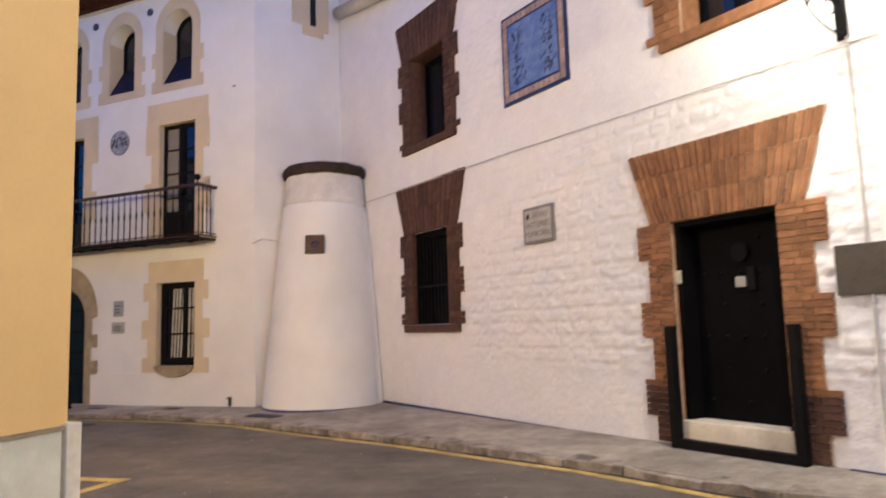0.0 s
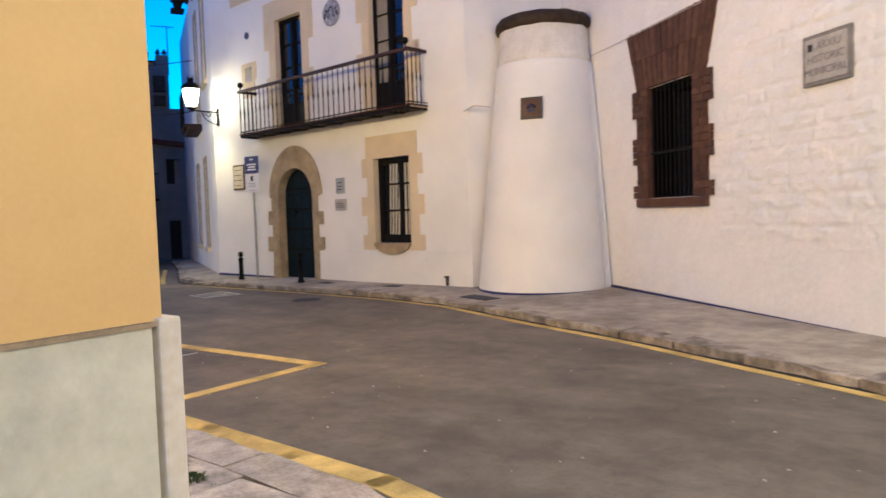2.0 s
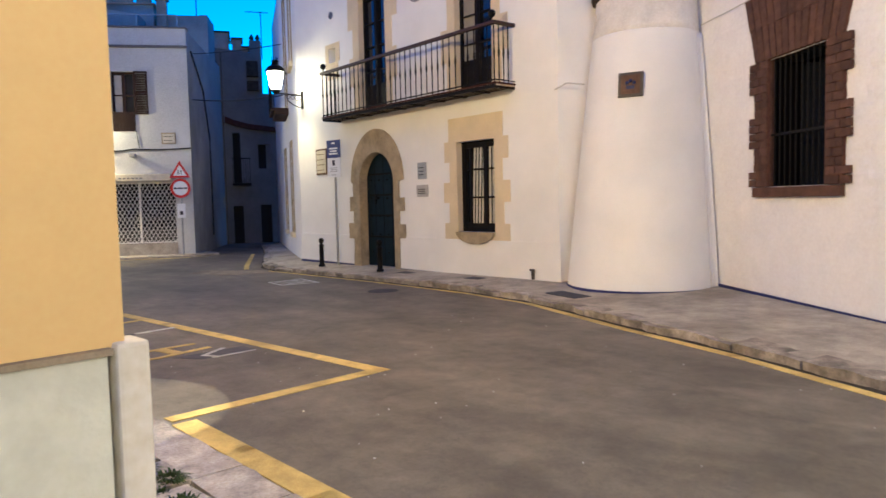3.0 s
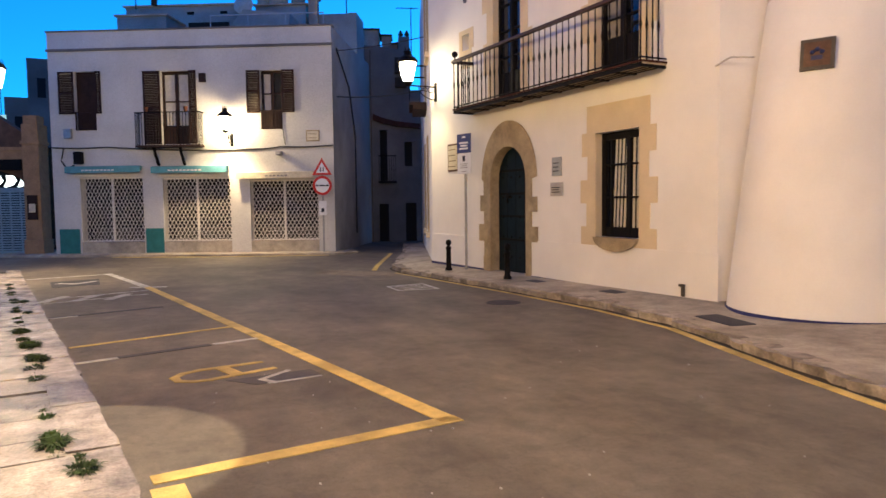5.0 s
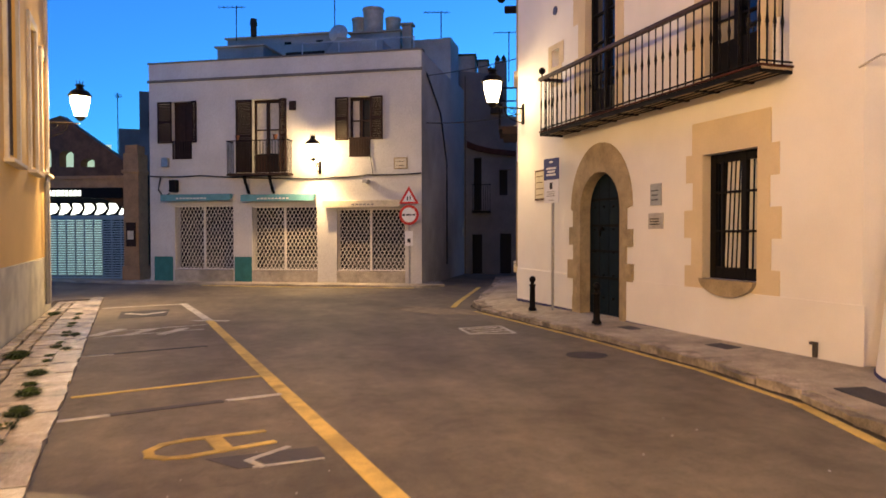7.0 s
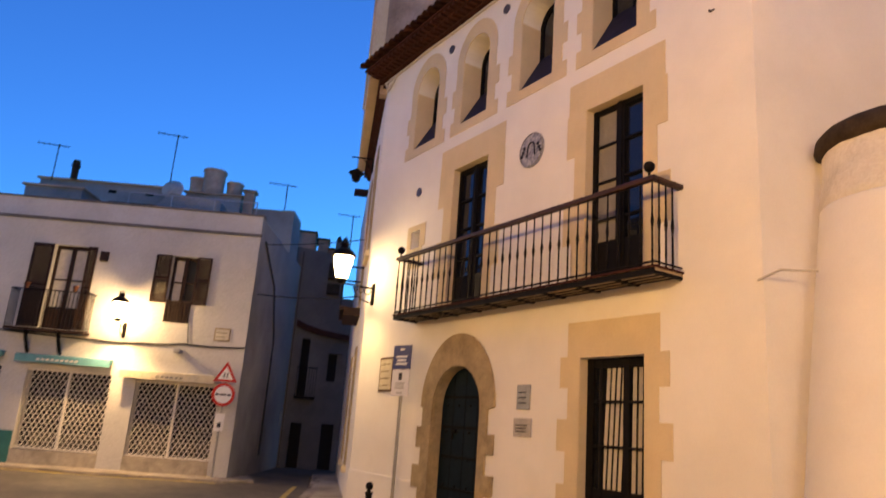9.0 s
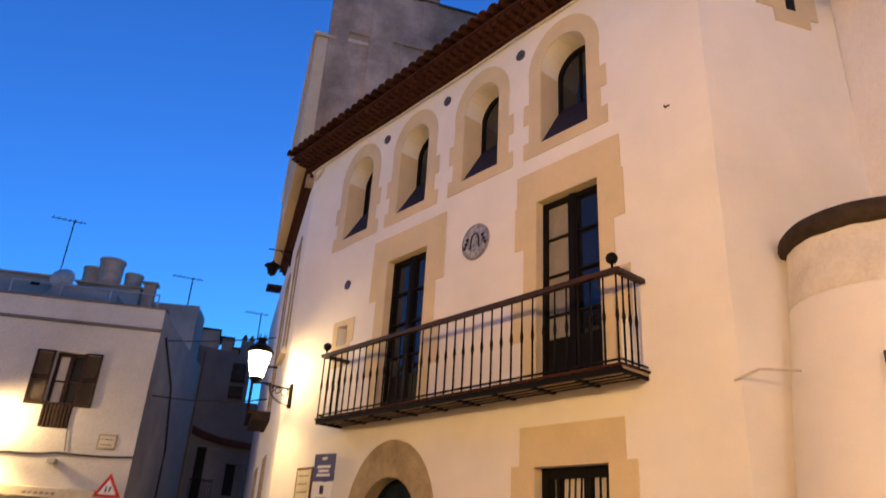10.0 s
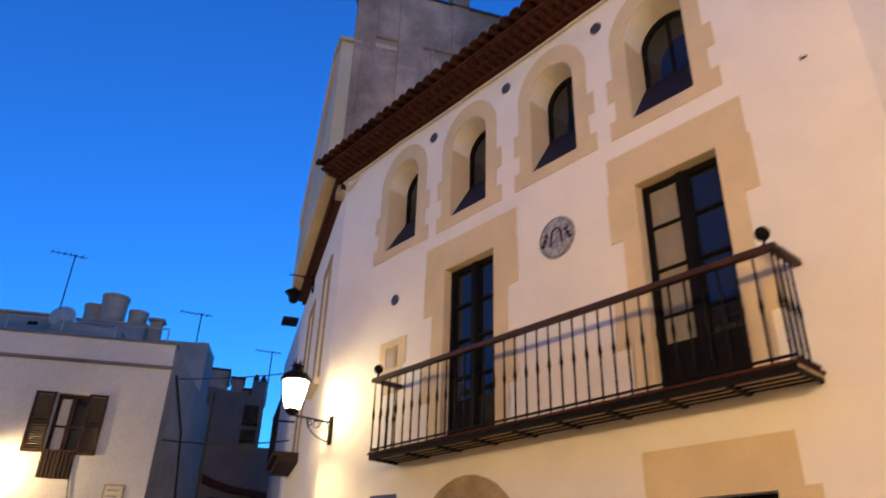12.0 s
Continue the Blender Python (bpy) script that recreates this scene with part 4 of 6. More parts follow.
# ---- eaves with tiles, cable below ----
roof = link("roof", boxes((-17.45, -8.1, -0.12, 6.0, 8.93, 9.0)), SOFFIT, house, FACADE, "red-brown tiled roof edge")
bm = bmesh.new()
for k in range(62):
    u = -17.38 + k * 0.15
    box(bm, u, u + 0.085, -0.40, 0.0, 8.80, 8.86)
    box(bm, u + 0.06, u + 0.13, -0.26, 0.0, 8.73, 8.79)
part("corbel_course", bm, SOFFIT, roof, "stepped corbel bricks")["kind"] = "stuff"
for row in ((-17.45, -8.1, -0.43, 0.02, 8.862, 8.90), (-17.42, -8.1, -0.28, 0.02, 8.79, 8.80), (-17.4, -8.1, -0.1, 0.02, 8.70, 8.73)):
    part("corbel_board", boxes(row), SOFFIT, roof)


def barrel(length, r0, r1, seg=8):
    bm = bmesh.new()
    rings = []
    for y, r in ((0, r0), (length, r1)):
        rings.append([[bm.verts.new((rr * math.cos(math.pi * i / seg), y, rr * math.sin(math.pi * i / seg) * 0.8)) for i in range(seg + 1)] for rr in (r, r - 0.016)])
    for i in range(seg):
        bm.faces.new((rings[0][0][i], rings[0][0][i + 1], rings[1][0][i + 1], rings[1][0][i]))
        bm.faces.new((rings[0][1][i], rings[1][1][i], rings[1][1][i + 1], rings[0][1][i + 1]))
        bm.faces.new((rings[0][0][i], rings[0][1][i], rings[0][1][i + 1], rings[0][0][i + 1]))
    return bm


tile0 = part("roof_tile", barrel(0.5, 0.105, 0.09), TILE, roof)
tile0.matrix_basis = pose(-17.35, -0.55, 8.92, 17)
for row in range(3):
    for k in range(44):
        if row == k == 0:
            continue
        o = tile0.copy()
        scene.collection.objects.link(o)
        j = random.uniform(-0.012, 0.012)
        o.matrix_basis = pose(-17.35 + k * 0.213 + j, -0.55 + row * 0.40 + j, 8.92 + row * 0.125, 17 + j * 60, 0, j * 120)
cable("cable", [(-17.2, -0.03, 8.62), (-15.5, -0.03, 8.66), (-13.6, -0.03, 8.64), (-11.5, -0.03, 8.66), (-8.6, -0.03, 8.70)], 0.024, PIPE, house, 0.015, FACADE)
cable("cable", [(-17.12, -0.03, 8.6), (-17.05, -0.03, 8.4), (-16.85, -0.05, 8.45), (-16.75, -0.03, 8.6)], 0.03, PIPE, house, 0.0, FACADE)
cable("cable", [(-8.55, -0.02, 3.05), (-8.3, -0.02, 3.12), (-7.95, -0.02, 3.05)], 0.012, PIPE, house, 0.0, FACADE)
cable("cable", [(-6.9, -0.04, 3.84), (-2.3, -0.03, 3.80), (0.0, -0.03, 3.75), (2.44, -0.03, 3.69), (6.0, -0.03, 3.62)], 0.007, PIPE, museum, 0.0, BRICKWALL)
cable("cable", [(2.5, -0.03, 3.75), (2.52, -0.03, 0.3)], 0.010, PIPE, museum, 0.0, BRICKWALL)
bm = bmesh.new()
box(bm, -0.02, 0.025, -0.04, 0.0, -0.10, 0.05, 0.008)
box(bm, -0.06, 0.028, -0.045, 0.0, 0.04, 0.075, 0.006)
tagged(link("pipe_stub", bm, GREY_DARK, None, FACADE @ pose(-9.05, -0.03, 0.05)), "short dark pipe stub at the foot of the wall", "pipe")
tagged(link("wall_hook", boxes((-0.04, 0.02, -0.02, 0.0, -0.008, 0.008), (-0.04, -0.028, -0.04, 0.0, -0.014, 0.014), bevel=0.003), GREY_DARK, None, FACADE @ pose(-8.98, 0, 6.28)), "small rusty iron hook in the white plaster", "hook")
# slit window and drain on the return wall
bm = bmesh.new()
plate(bm, [(0.85, 7.78), (0.85, 8.8), (1.75, 8.8), (1.75, 7.73), (1.62, 7.73), (1.62, 7.58), (1.1, 7.58), (1.1, 7.78)], -0.02, 0.0)
w = link("window", bm, STONE, house, RETURN, "narrow slit window in a stone frame")
part("slit", boxes((1.28, 1.42, -0.024, -0.02 - 0.001, 7.8, 8.7)), DARK, w)
bm = bmesh.new()
tube(bm, (-7.9, -0.12, 8.15), (-5.5, -0.12, 7.7), 0.14, seg=16)
link("drain_pipe", bm, PIPE, museum, BRICKWALL, "pale round drain along the wall", True)


# ---- masonry house: brick surrounds, door, windows ----
def unit(name, bm):
    me = bpy.data.meshes.new(name)
    bmesh.ops.recalc_face_normals(bm, faces=bm.faces)
    bm.to_mesh(me)
    bm.free()
    return me


def brick_mesh(material):
    me = unit("brick", boxes((-0.5, 0.5, -0.5, 0.5, -0.5, 0.5)))
    me.materials.append(material)
    return me


BRICK_ME, BRICK_DARK_ME = brick_mesh(BRICK), brick_mesh(BRICK_DARK)


def brick(parent, me, u, z, w, h, y0, y1, turn=0.0):
    o = new("brick", me)
    o.parent = parent
    o.matrix_basis = pose(u, (y0 + y1) / 2, z, 0, turn, 0) @ Matrix.Diagonal((w, y1 - y0, h, 1))


def brick_surround(u0, u1, z0, z1, jamb, tooth, top, splay, me, mortar, pitch, course, rows, sill, teeth, label):
    """Fan of standing bricks over the opening, toothed jambs of lying bricks beside it."""
    base = boxes((u0 - jamb, u0 + 0.002, -0.022, 0.15, z0, z1), (u1 - 0.002, u1 + jamb, -0.022, 0.15, z0, z1))
    plate(base, [(u0 - 0.28, z1 + 0.001), (u1 + 0.28, z1 + 0.001), (u1 + splay, z1 + top), (u0 - splay, z1 + top)], -0.022, 0.15)
    s = link("brick_surround", base, mortar, museum, BRICKWALL, label)
    n = round((u1 - u0 + 0.56) / pitch)
    c = (u0 + u1) / 2
    for r in range(rows):
        za, zb = z1 + top * r / rows, z1 + top * (r + 1) / rows
        zm = (za + zb) / 2
        f = (zm - z1) / top
        half = (u1 - c + 0.28) * (1 - f) + (u1 - c + splay) * f
        for k in range(n):
            t = (k + 0.5) / n * 2 - 1
            ang = math.degrees(math.atan2(t * (splay - 0.28), top))
            brick(s, me, c + t * half, zm, half * 2 / n - 0.018, (zb - za) / math.cos(radians(ang)) - 0.009, -0.034 - random.uniform(0, 0.006), 0.0, ang)
    nz = round((z1 - z0) / course)
    h = (z1 - z0) / nz
    for side in (-1, 1):
        edge = u0 if side < 0 else u1
        for k in range(nz):
            z = z0 + (k + 0.5) * h
            out = jamb + (tooth if int((z1 - z) / teeth) % 2 == 0 else 0)
            split = out * (0.42 if k % 2 else 0.60)
            for a, b in ((0.0, split), (split, out)):
                m = edge + side * (a + b) / 2
                brick(s, BRICK_DARK_ME if z < 0.64 else me, m, z, b - a - 0.010, h - 0.010, -0.034 - random.uniform(0, 0.007), 0.0)
    if sill:
        part("sill", boxes((u0 - 0.30, u1 + 0.30, -0.06, 0.30, z0 - 0.13, z0 - 0.005), bevel=0.01), BRICK_DARK if me is BRICK_DARK_ME else BRICK, s, "brick sill")
    return s


ds = brick_surround(0.49, 1.72, 0.05, 2.40, 0.33, 0.14, 0.82, 0.55, BRICK_ME, MORTAR, 0.066, 0.066, 3, False, 0.42, "orange-red brick surround of the door with a splayed lintel")
brick_surround(-5.12, -3.98, 1.39, 2.98, 0.30, 0.12, 0.86, 0.55, BRICK_DARK_ME, MORTAR_DARK, 0.12, 0.10, 2, True, 0.36, "dark brick surround of the barred window")
brick_surround(-5.06, -3.94, 4.55, 6.12, 0.30, 0.12, 0.75, 0.50, BRICK_DARK_ME, MORTAR_DARK, 0.12, 0.10, 2, True, 0.36, "dark brick surround of the upper window")
brick_surround(0.80, 1.75, 4.42, 6.0, 0.36, 0.12, 0.8, 0.5, BRICK_ME, MORTAR, 0.12, 0.10, 2, True, 0.36, "orange-red brick surround of the upper window")
for a, b, za, zb, mtl in ((-5.12, -3.98, 1.39, 2.98, BRICK_DARK), (-5.06, -3.94, 4.55, 6.12, BRICK_DARK), (0.49, 1.72, 0.02, 2.40, BRICK), (0.80, 1.75, 4.42, 6.0, BRICK)):
    for row in ((a - 0.004, a + 0.004, 0, 0.5, za, zb), (b - 0.004, b + 0.004, 0, 0.5, za, zb), (a, b, 0, 0.5, zb - 0.004, zb + 0.004)):
        link("reveal", boxes(row), mtl, museum, BRICKWALL)

w = link("window", boxes((-5.12, -3.98, 0.40, 0.42, 1.39, 2.98)), GLASS, museum, BRICKWALL, "dark window behind upright iron bars")
for k in range(10):
    u = -5.05 + k * 0.111
    bm = bmesh.new()
    tube(bm, (u, 0.03, 1.39), (u, 0.03, 2.98), 0.013, seg=6)
    part("bar", bm, IRON, w)
part("cross_bar", boxes((-5.12, -3.98, 0.018, 0.042, 2.02, 2.05)), IRON, w)
# Black lining added so the brick reveal reads as shaded.
part("window_frame", boxes((-5.115, -5.07, 0.07, 0.40, 1.39, 2.975), (-4.03, -3.985, 0.07, 0.40, 1.39, 2.975), (-5.07, -4.03, 0.07, 0.40, 2.94, 2.975)), BLACK_DOOR, w, "black lining added for shade in the reveal")
for a, b, za, zb in ((-5.06, -3.94, 4.55, 6.12), (0.80, 1.75, 4.42, 6.0)):
    w = link("window", boxes((a, b, 0.36, 0.38, za, zb)), GLASS, museum, BRICKWALL, "dark recessed window")
    part("window_frame", boxes((a, a + 0.05, 0.3, 0.36, za, zb), (b - 0.05, b, 0.3, 0.36, za, zb), ((a + b) / 2 - 0.03, (a + b) / 2 + 0.03, 0.3, 0.36, za, zb), (a, b, 0.3, 0.36, zb - 0.05, zb)), BLACK_DOOR, w, "black frame")

door_b = link("door", boxes((0.50, 1.71, 0.26, 0.34, 0.30, 2.39)), BLACK_DOOR, museum, BRICKWALL, "black studded wooden door")
# Door frame drawn deep in black to stand for the reveal's shadow.
part("door_frame", boxes((0.495, 0.55, 0.03, 0.26, 0.30, 2.39), (1.66, 1.715, 0.03, 0.26, 0.30, 2.39), (0.55, 1.66, 0.03, 0.26, 2.34, 2.395)), BLACK_DOOR, door_b, "black door frame deepened for shade in the reveal")
for k in range(5):
    for j in range(6):
        if (k + j) % 2 == 0 or j in (2, 4):
            o = new("stud", stud_me)
            o.parent = door_b
            o.location = (0.68 + k * 0.215, 0.255, 0.5 + j * 0.33)
part("letter_plate", boxes((1.05, 1.17, 0.235, 0.258, 1.66, 1.77), bevel=0.004), STEEL, door_b, "small pale metal plate")
part("lock_case", boxes((1.20, 1.28, 0.22, 0.258, 1.62, 1.86), bevel=0.006), IRON, door_b)
bm = bmesh.new()
tube(bm, (1.12, 0.225, 2.02), (1.12, 0.26, 2.02), 0.10, seg=20)
part("rosette", bm, IRON, door_b, "round iron rosette")
link("door_step", boxes((0.45, 1.76, -0.02, 0.45, -0.3, 0.30), bevel=0.015), STRIP, museum, BRICKWALL, "pale worn stone doorstep")
bell = tagged(link("door_bell", boxes((-0.03, 0.03, -0.02, 0.012, -0.07, 0.07), bevel=0.006), CREAM, None, BRICKWALL @ pose(0.522, 0.018, 1.80)), "small pale door bell on the brick jamb", "bell")
guard = thing("door_guard", "low black steel guard frame before the door", "barrier", BRICKWALL)
for u in (0.47, 1.85):
    part("post", boxes((u - 0.042, u + 0.042, -0.16, -0.06, -0.3, 1.28), bevel=0.006), IRON, guard)
part("bottom_bar", boxes((0.51, 1.81, -0.155, -0.065, 0.0, 0.12), bevel=0.006), IRON, guard)

# tile picture
az = tagged(link("tile_picture", boxes((-2.34, -0.97, -0.03, 0.01, 4.48, 5.80), bevel=0.005), TILE_NAVY, None, BRICKWALL), "blue and white tile picture with a patterned border", "tile picture")
part("field", boxes((-2.17, -1.14, -0.037, -0.029, 4.66, 5.63)), TILE_BLUE, az, "blue painted tiles")
bt = unit("border_tile", boxes((-0.048, 0.048, -0.036, -0.029, -0.048, 0.048)))
bt.materials.append(TILE_EDGE)
for k in range(12):
    for u, z in ((-2.25 + k * 0.108, 4.575), (-2.25 + k * 0.108, 5.71), (-2.25, 4.575 + k * 0.103), (-1.06, 4.575 + k * 0.103)):
        o = new("border_tile", bt)
        o.parent = az
        o.location = (u, 0, z)
bm = bmesh.new()
rr = random.Random(4)
for k in range(170):
    u = rr.choice((-2.0, -1.32)) + rr.gauss(0, 0.07)
    z = rr.uniform(4.72, 5.56)
    a, l = rr.uniform(0, 3.14), rr.uniform(0.012, 0.04)
    tube(bm, (u - l * math.cos(a), -0.037, z - l * math.sin(a)), (u + l * math.cos(a), -0.037, z + l * math.sin(a)), 0.010, 0.003, seg=5)
part("brushwork", bm, TILE_NAVY, az, "dark blue brushwork")["kind"] = "stuff"

# ---- yellow house windows ----
for a, b, za, zb in Y_WINS:
    w = link("window", boxes((a, b, 0.30, 0.33, za, zb)), GLASS, yellow, LEFT, "tall dark window of the yellow house")
    part("surround", boxes((a - 0.14, a, -0.05, 0.0, za - 0.1, zb + 0.14), (b, b + 0.14, -0.05, 0.0, za - 0.1, zb + 0.14), (a, b, -0.05, 0.0, zb, zb + 0.14)), STRIP, w, "moulded plaster surround")
    part("sill", boxes((a - 0.2, b + 0.2, -0.14, 0.1, za - 0.16, za - 0.1), bevel=0.01), STRIP, w, "projecting stone sill")
    part("shutter", boxes((a, (a + b) / 2 - 0.01, 0.05, 0.09, za, zb), ((a + b) / 2 + 0.01, b, 0.05, 0.09, za, zb)), WOOD_DARK, w, "dark wooden shutters")
bm = bmesh.new()
tube(bm, (16.1, -0.08, -0.1), (16.1, -0.08, 2.4), 0.045)
tube(bm, (16.1, -0.08, 2.4), (16.3, -0.06, 2.7), 0.03)
link("drain_pipe", bm, STEEL, yellow, LEFT, "grey drain pipe")
bm = bmesh.new()
tube(bm, (16.45, -0.07, 0.0), (16.45, -0.07, 8.0), 0.04)
link("drain_pipe", bm, STRIP, yellow, LEFT)


# ---- shop house across the road ----
def lattice(u0, u1, z0, z1, label):
    g = thing("folding_gate", label, "gate", FAR, "folding gates of the shops")
    part("top_rail", boxes((u0, u1, 0.06, 0.12, z1 - 0.05, z1)), GATE, g)
    part("bottom_rail", boxes((u0, u1, 0.06, 0.12, z0, z0 + 0.04)), GATE, g)
    c = (u0 + u1) / 2
    part("post", boxes((c - 0.03, c + 0.03, 0.05, 0.12, z0, z1)), GATE, g)
    # scissor bars: neighbouring strands meet and part in turn
    n, m = 34, 18
    p, h = (u1 - u0) / n, (z1 - z0) / m
    for k in range(n + 1):
        u = min(max(u0 + p * k, u0 + 0.03), u1 - 0.03)
        bm = bmesh.new()
        a = p * 0.42 * (1 if k % 2 else -1) * (1 if 0 < k < n else 0.2)
        for i in range(m):
            za, s = z0 + i * h, (1 if i % 2 else -1)
            tube(bm, (u + a * s, 0.09, za), (u + a * s, 0.09, za + h * 0.42), 0.0105, seg=4)
            tube(bm, (u + a * s, 0.09, za + h * 0.42), (u - a * s, 0.09, za + h), 0.0105, seg=4)
        part("bar", bm, GATE, g)
    return g


for a, b, z0, z1 in F_HOLES[3:]:
    lattice(a, b, 0.12, z1, "closed pale folding lattice gate across a shop front")
    link("step", boxes((a, b, -0.02, 0.4, -0.5, 0.10)), CONCRETE, far_house, FAR, "grey concrete shop step")
    # goods and pale shelves inside the shop
    sh = tagged(link("shop_shelf", boxes((a + 0.1, b - 0.1, 0.70, 0.88, 0.1, 0.55), (a + 0.1, b - 0.1, 0.74, 0.88, 0.9, 0.95), (a + 0.1, b - 0.1, 0.74, 0.88, 1.4, 1.45)), GREY_DARK, None, FAR), "dim shelving inside a closed shop", "shelf", "shelves inside the shops")
for a, b, z, mtl, lab in ((-9.2, -6.58, 2.62, TEAL_AWN, "rolled plain teal shop awning"), (-6.2, -3.59, 2.58, TEAL_AWN, "rolled plain teal shop awning"), (-3.28, -0.66, 2.35, CREAM, "rolled cream shop awning with faded lettering")):
    aw = thing("awning", lab, "awning", FAR, "shop awnings")
    bm = bmesh.new()
    tube(bm, (a, -0.14, z), (b, -0.14, z), 0.08, seg=12)
    box(bm, a, b, -0.22, 0.0, z + 0.03, z + 0.06)
    part("roll", bm, mtl, aw)
    part("valance", boxes((a, b, -0.232, -0.222, z - 0.15, z + 0.06)), mtl, aw)
    for k in range(6 if mtl is CREAM else 9):
        u = a + (1.0 if mtl is CREAM else 0.6) + k * 0.13
        part("text_bar", boxes((u, u + 0.09, -0.236, -0.2315, z - 0.09, z - 0.04)), FADED_INK if mtl is CREAM else GATE, aw)
for a, b in ((-9.6, -8.88), (-6.55, -5.92)):
    link("painted_base", boxes((a, b, -0.012, 0.001, -0.4, 0.56)), TEAL, far_house, FAR, "teal painted foot of the pier")


def shutter(u0, u1, z0, z1, parent, open_out):
    bm = boxes((u0, u0 + 0.05, -0.06, -0.02, z0, z1), (u1 - 0.05, u1, -0.06, -0.02, z0, z1), (u0, u1, -0.06, -0.02, z0, z0 + 0.06), (u0, u1, -0.06, -0.02, z1 - 0.06, z1), (u0, u1, -0.06, -0.02, (z0 + z1) / 2 - 0.03, (z0 + z1) / 2 + 0.03))
    s = part("shutter", bm, WOOD_DARK, parent, "brown louvred shutter")
    n = int((z1 - z0 - 0.1) / 0.055)
    bm = bmesh.new()
    for k in range(n):
        z = z0 + 0.07 + k * 0.055
        r = box(bm, u0 + 0.05, u1 - 0.05, -0.054, -0.046, z, z + 0.05)
        bmesh.ops.rotate(bm, verts=r, cent=((u0 + u1) / 2, -0.05, z + 0.025), matrix=Matrix.Rotation(radians(-30), 3, 'X'))
    part("slats", bm, WOOD_DARK, s)


for (a, b, z0, z1), (l, r, zs) in zip(F_HOLES[:3], (((-9.40), (-7.92), 4.48), ((-6.45), (-4.62), 3.42), ((-2.90), (-1.28), 4.40))):
    w = link("window", boxes((a, b, 0.22, 0.24, z0, z1)), GLASS, far_house, FAR, "window with open brown shutters")
    shutter(l, a - 0.005, zs, z1, w, -1)
    shutter(b + 0.005, r, zs, z1, w, 1)
    c = (a + b) / 2
    part("window_frame", boxes((a, a + 0.06, 0.15, 0.22, z0, z1), (b - 0.06, b, 0.15, 0.22, z0, z1), (c - 0.05, c + 0.05, 0.15, 0.22, z0, z1), (a, b, 0.15, 0.22, z1 - 0.07, z1), (a, b, 0.15, 0.22, z0, z0 + 0.6), (a, b, 0.16, 0.22, (z0 + z1) / 2 + 0.2, (z0 + z1) / 2 + 0.24)), WOOD_DARK, w, "brown wooden frame")
    if a < -8:
        # Added board keeps the sky's reflection off this window.
        part("glass_board", boxes((a + 0.06, b - 0.06, 0.165, 0.20, z0 + 0.6, z1 - 0.07)), WOOD_DARK, w, "dark board added over the reflecting glass")
    if a > -8:
        for x0, x1 in ((a + 0.07, c - 0.06), (c + 0.06, b - 0.07)) if a < -4 else ((a + 0.07, c - 0.06),):
            bm = bmesh.new()
            folds(bm, x0, x1, 0.212, z0 + 0.65, z1 - 0.1, 0.003, 3)
            part("curtain", bm, CURTAIN, w, "pale net curtain")
    if a < -8 or a > -4:
        part("top_rail", boxes((a, b, -0.055, -0.03, z0 + 0.6, z0 + 0.63)), WOOD_DARK, w)
        for k in range(8):
            part("rail_slat", boxes((a + 0.02 + k * 0.09, a + 0.07 + k * 0.09, -0.05, -0.03, z0, z0 + 0.6)), WOOD_DARK, w)
bal = thing("balcony", "small iron balcony on scrolled brackets with flower pots", "balcony", FAR)
part("floor", boxes((-6.6, -4.4, -0.42, 0, 3.28, 3.35)), WOOD_DARK, bal)
part("handrail", boxes((-6.6, -4.4, -0.42, -0.39, 4.42, 4.45), (-6.6, -6.57, -0.39, 0, 4.42, 4.45), (-4.43, -4.4, -0.39, 0, 4.42, 4.45)), IRON, bal)
bar = unit("baluster", boxes((-0.009, 0.009, -0.009, 0.009, 3.35, 4.42)))
bar.materials.append(IRON)
for u, y in [(-6.58 + 2.16 * k / 20, -0.405) for k in range(21)] + [(u, -0.3 + 0.1 * k) for u in (-6.585, -4.415) for k in range(3)]:
    o = new("baluster", bar)
    o.parent = bal
    o.location = (u, y, 0)
for u in (-6.0, -5.1):
    bm = bmesh.new()
    for k in range(8):
        t0, t1 = k / 8, (k + 1) / 8
        f = lambda t: (u, -0.36 * (1 - t) ** 0.7, 3.28 - 0.55 * t + 0.03 * math.sin(t * 12))
        tube(bm, f(t0), f(t1), 0.05, seg=6)
    part("bracket", bm, IRON, bal, "scrolled black bracket")
for u in (-6.2, -4.85):
    bm = bmesh.new()
    lathe(bm, [(0.05, 0), (0.08, 0.14), (0.085, 0.16)], 12)
    tagged(link("flower_pot", bm, TILE, None, FAR @ pose(u, -0.405, 4.45)), "terracotta flower pot on the balcony rail", "flower pot", "pots on the small balcony")
plaque(FAR @ pose(-0.69, 0, 3.61), 0.46, 0.38, CREAM, "framed street name tile on the corner house", STONE_DARK, 2)
tagged(link("meter_box", boxes((-9.25, -8.98, -0.12, 0, 3.65, 3.98), bevel=0.02), STEEL, None, FAR), "grey metal meter box on the wall", "box")
tagged(link("alarm_box", boxes((-4.5, -4.28, -0.1, 0, 5.45, 5.75), bevel=0.01), WOOD_DARK, None, FAR), "small brown alarm box on the wall", "box")
tagged(link("loudspeaker", boxes((-8.9, -8.62, -0.2, 0, 2.78, 3.2), bevel=0.03), IRON, None, FAR), "black box under the cables", "box")
tagged(link("wall_camera", boxes((-1.9, -1.72, -0.3, 0, 2.98, 3.1), bevel=0.02), STEEL, None, FAR), "small grey floodlight on the wall", "floodlight")
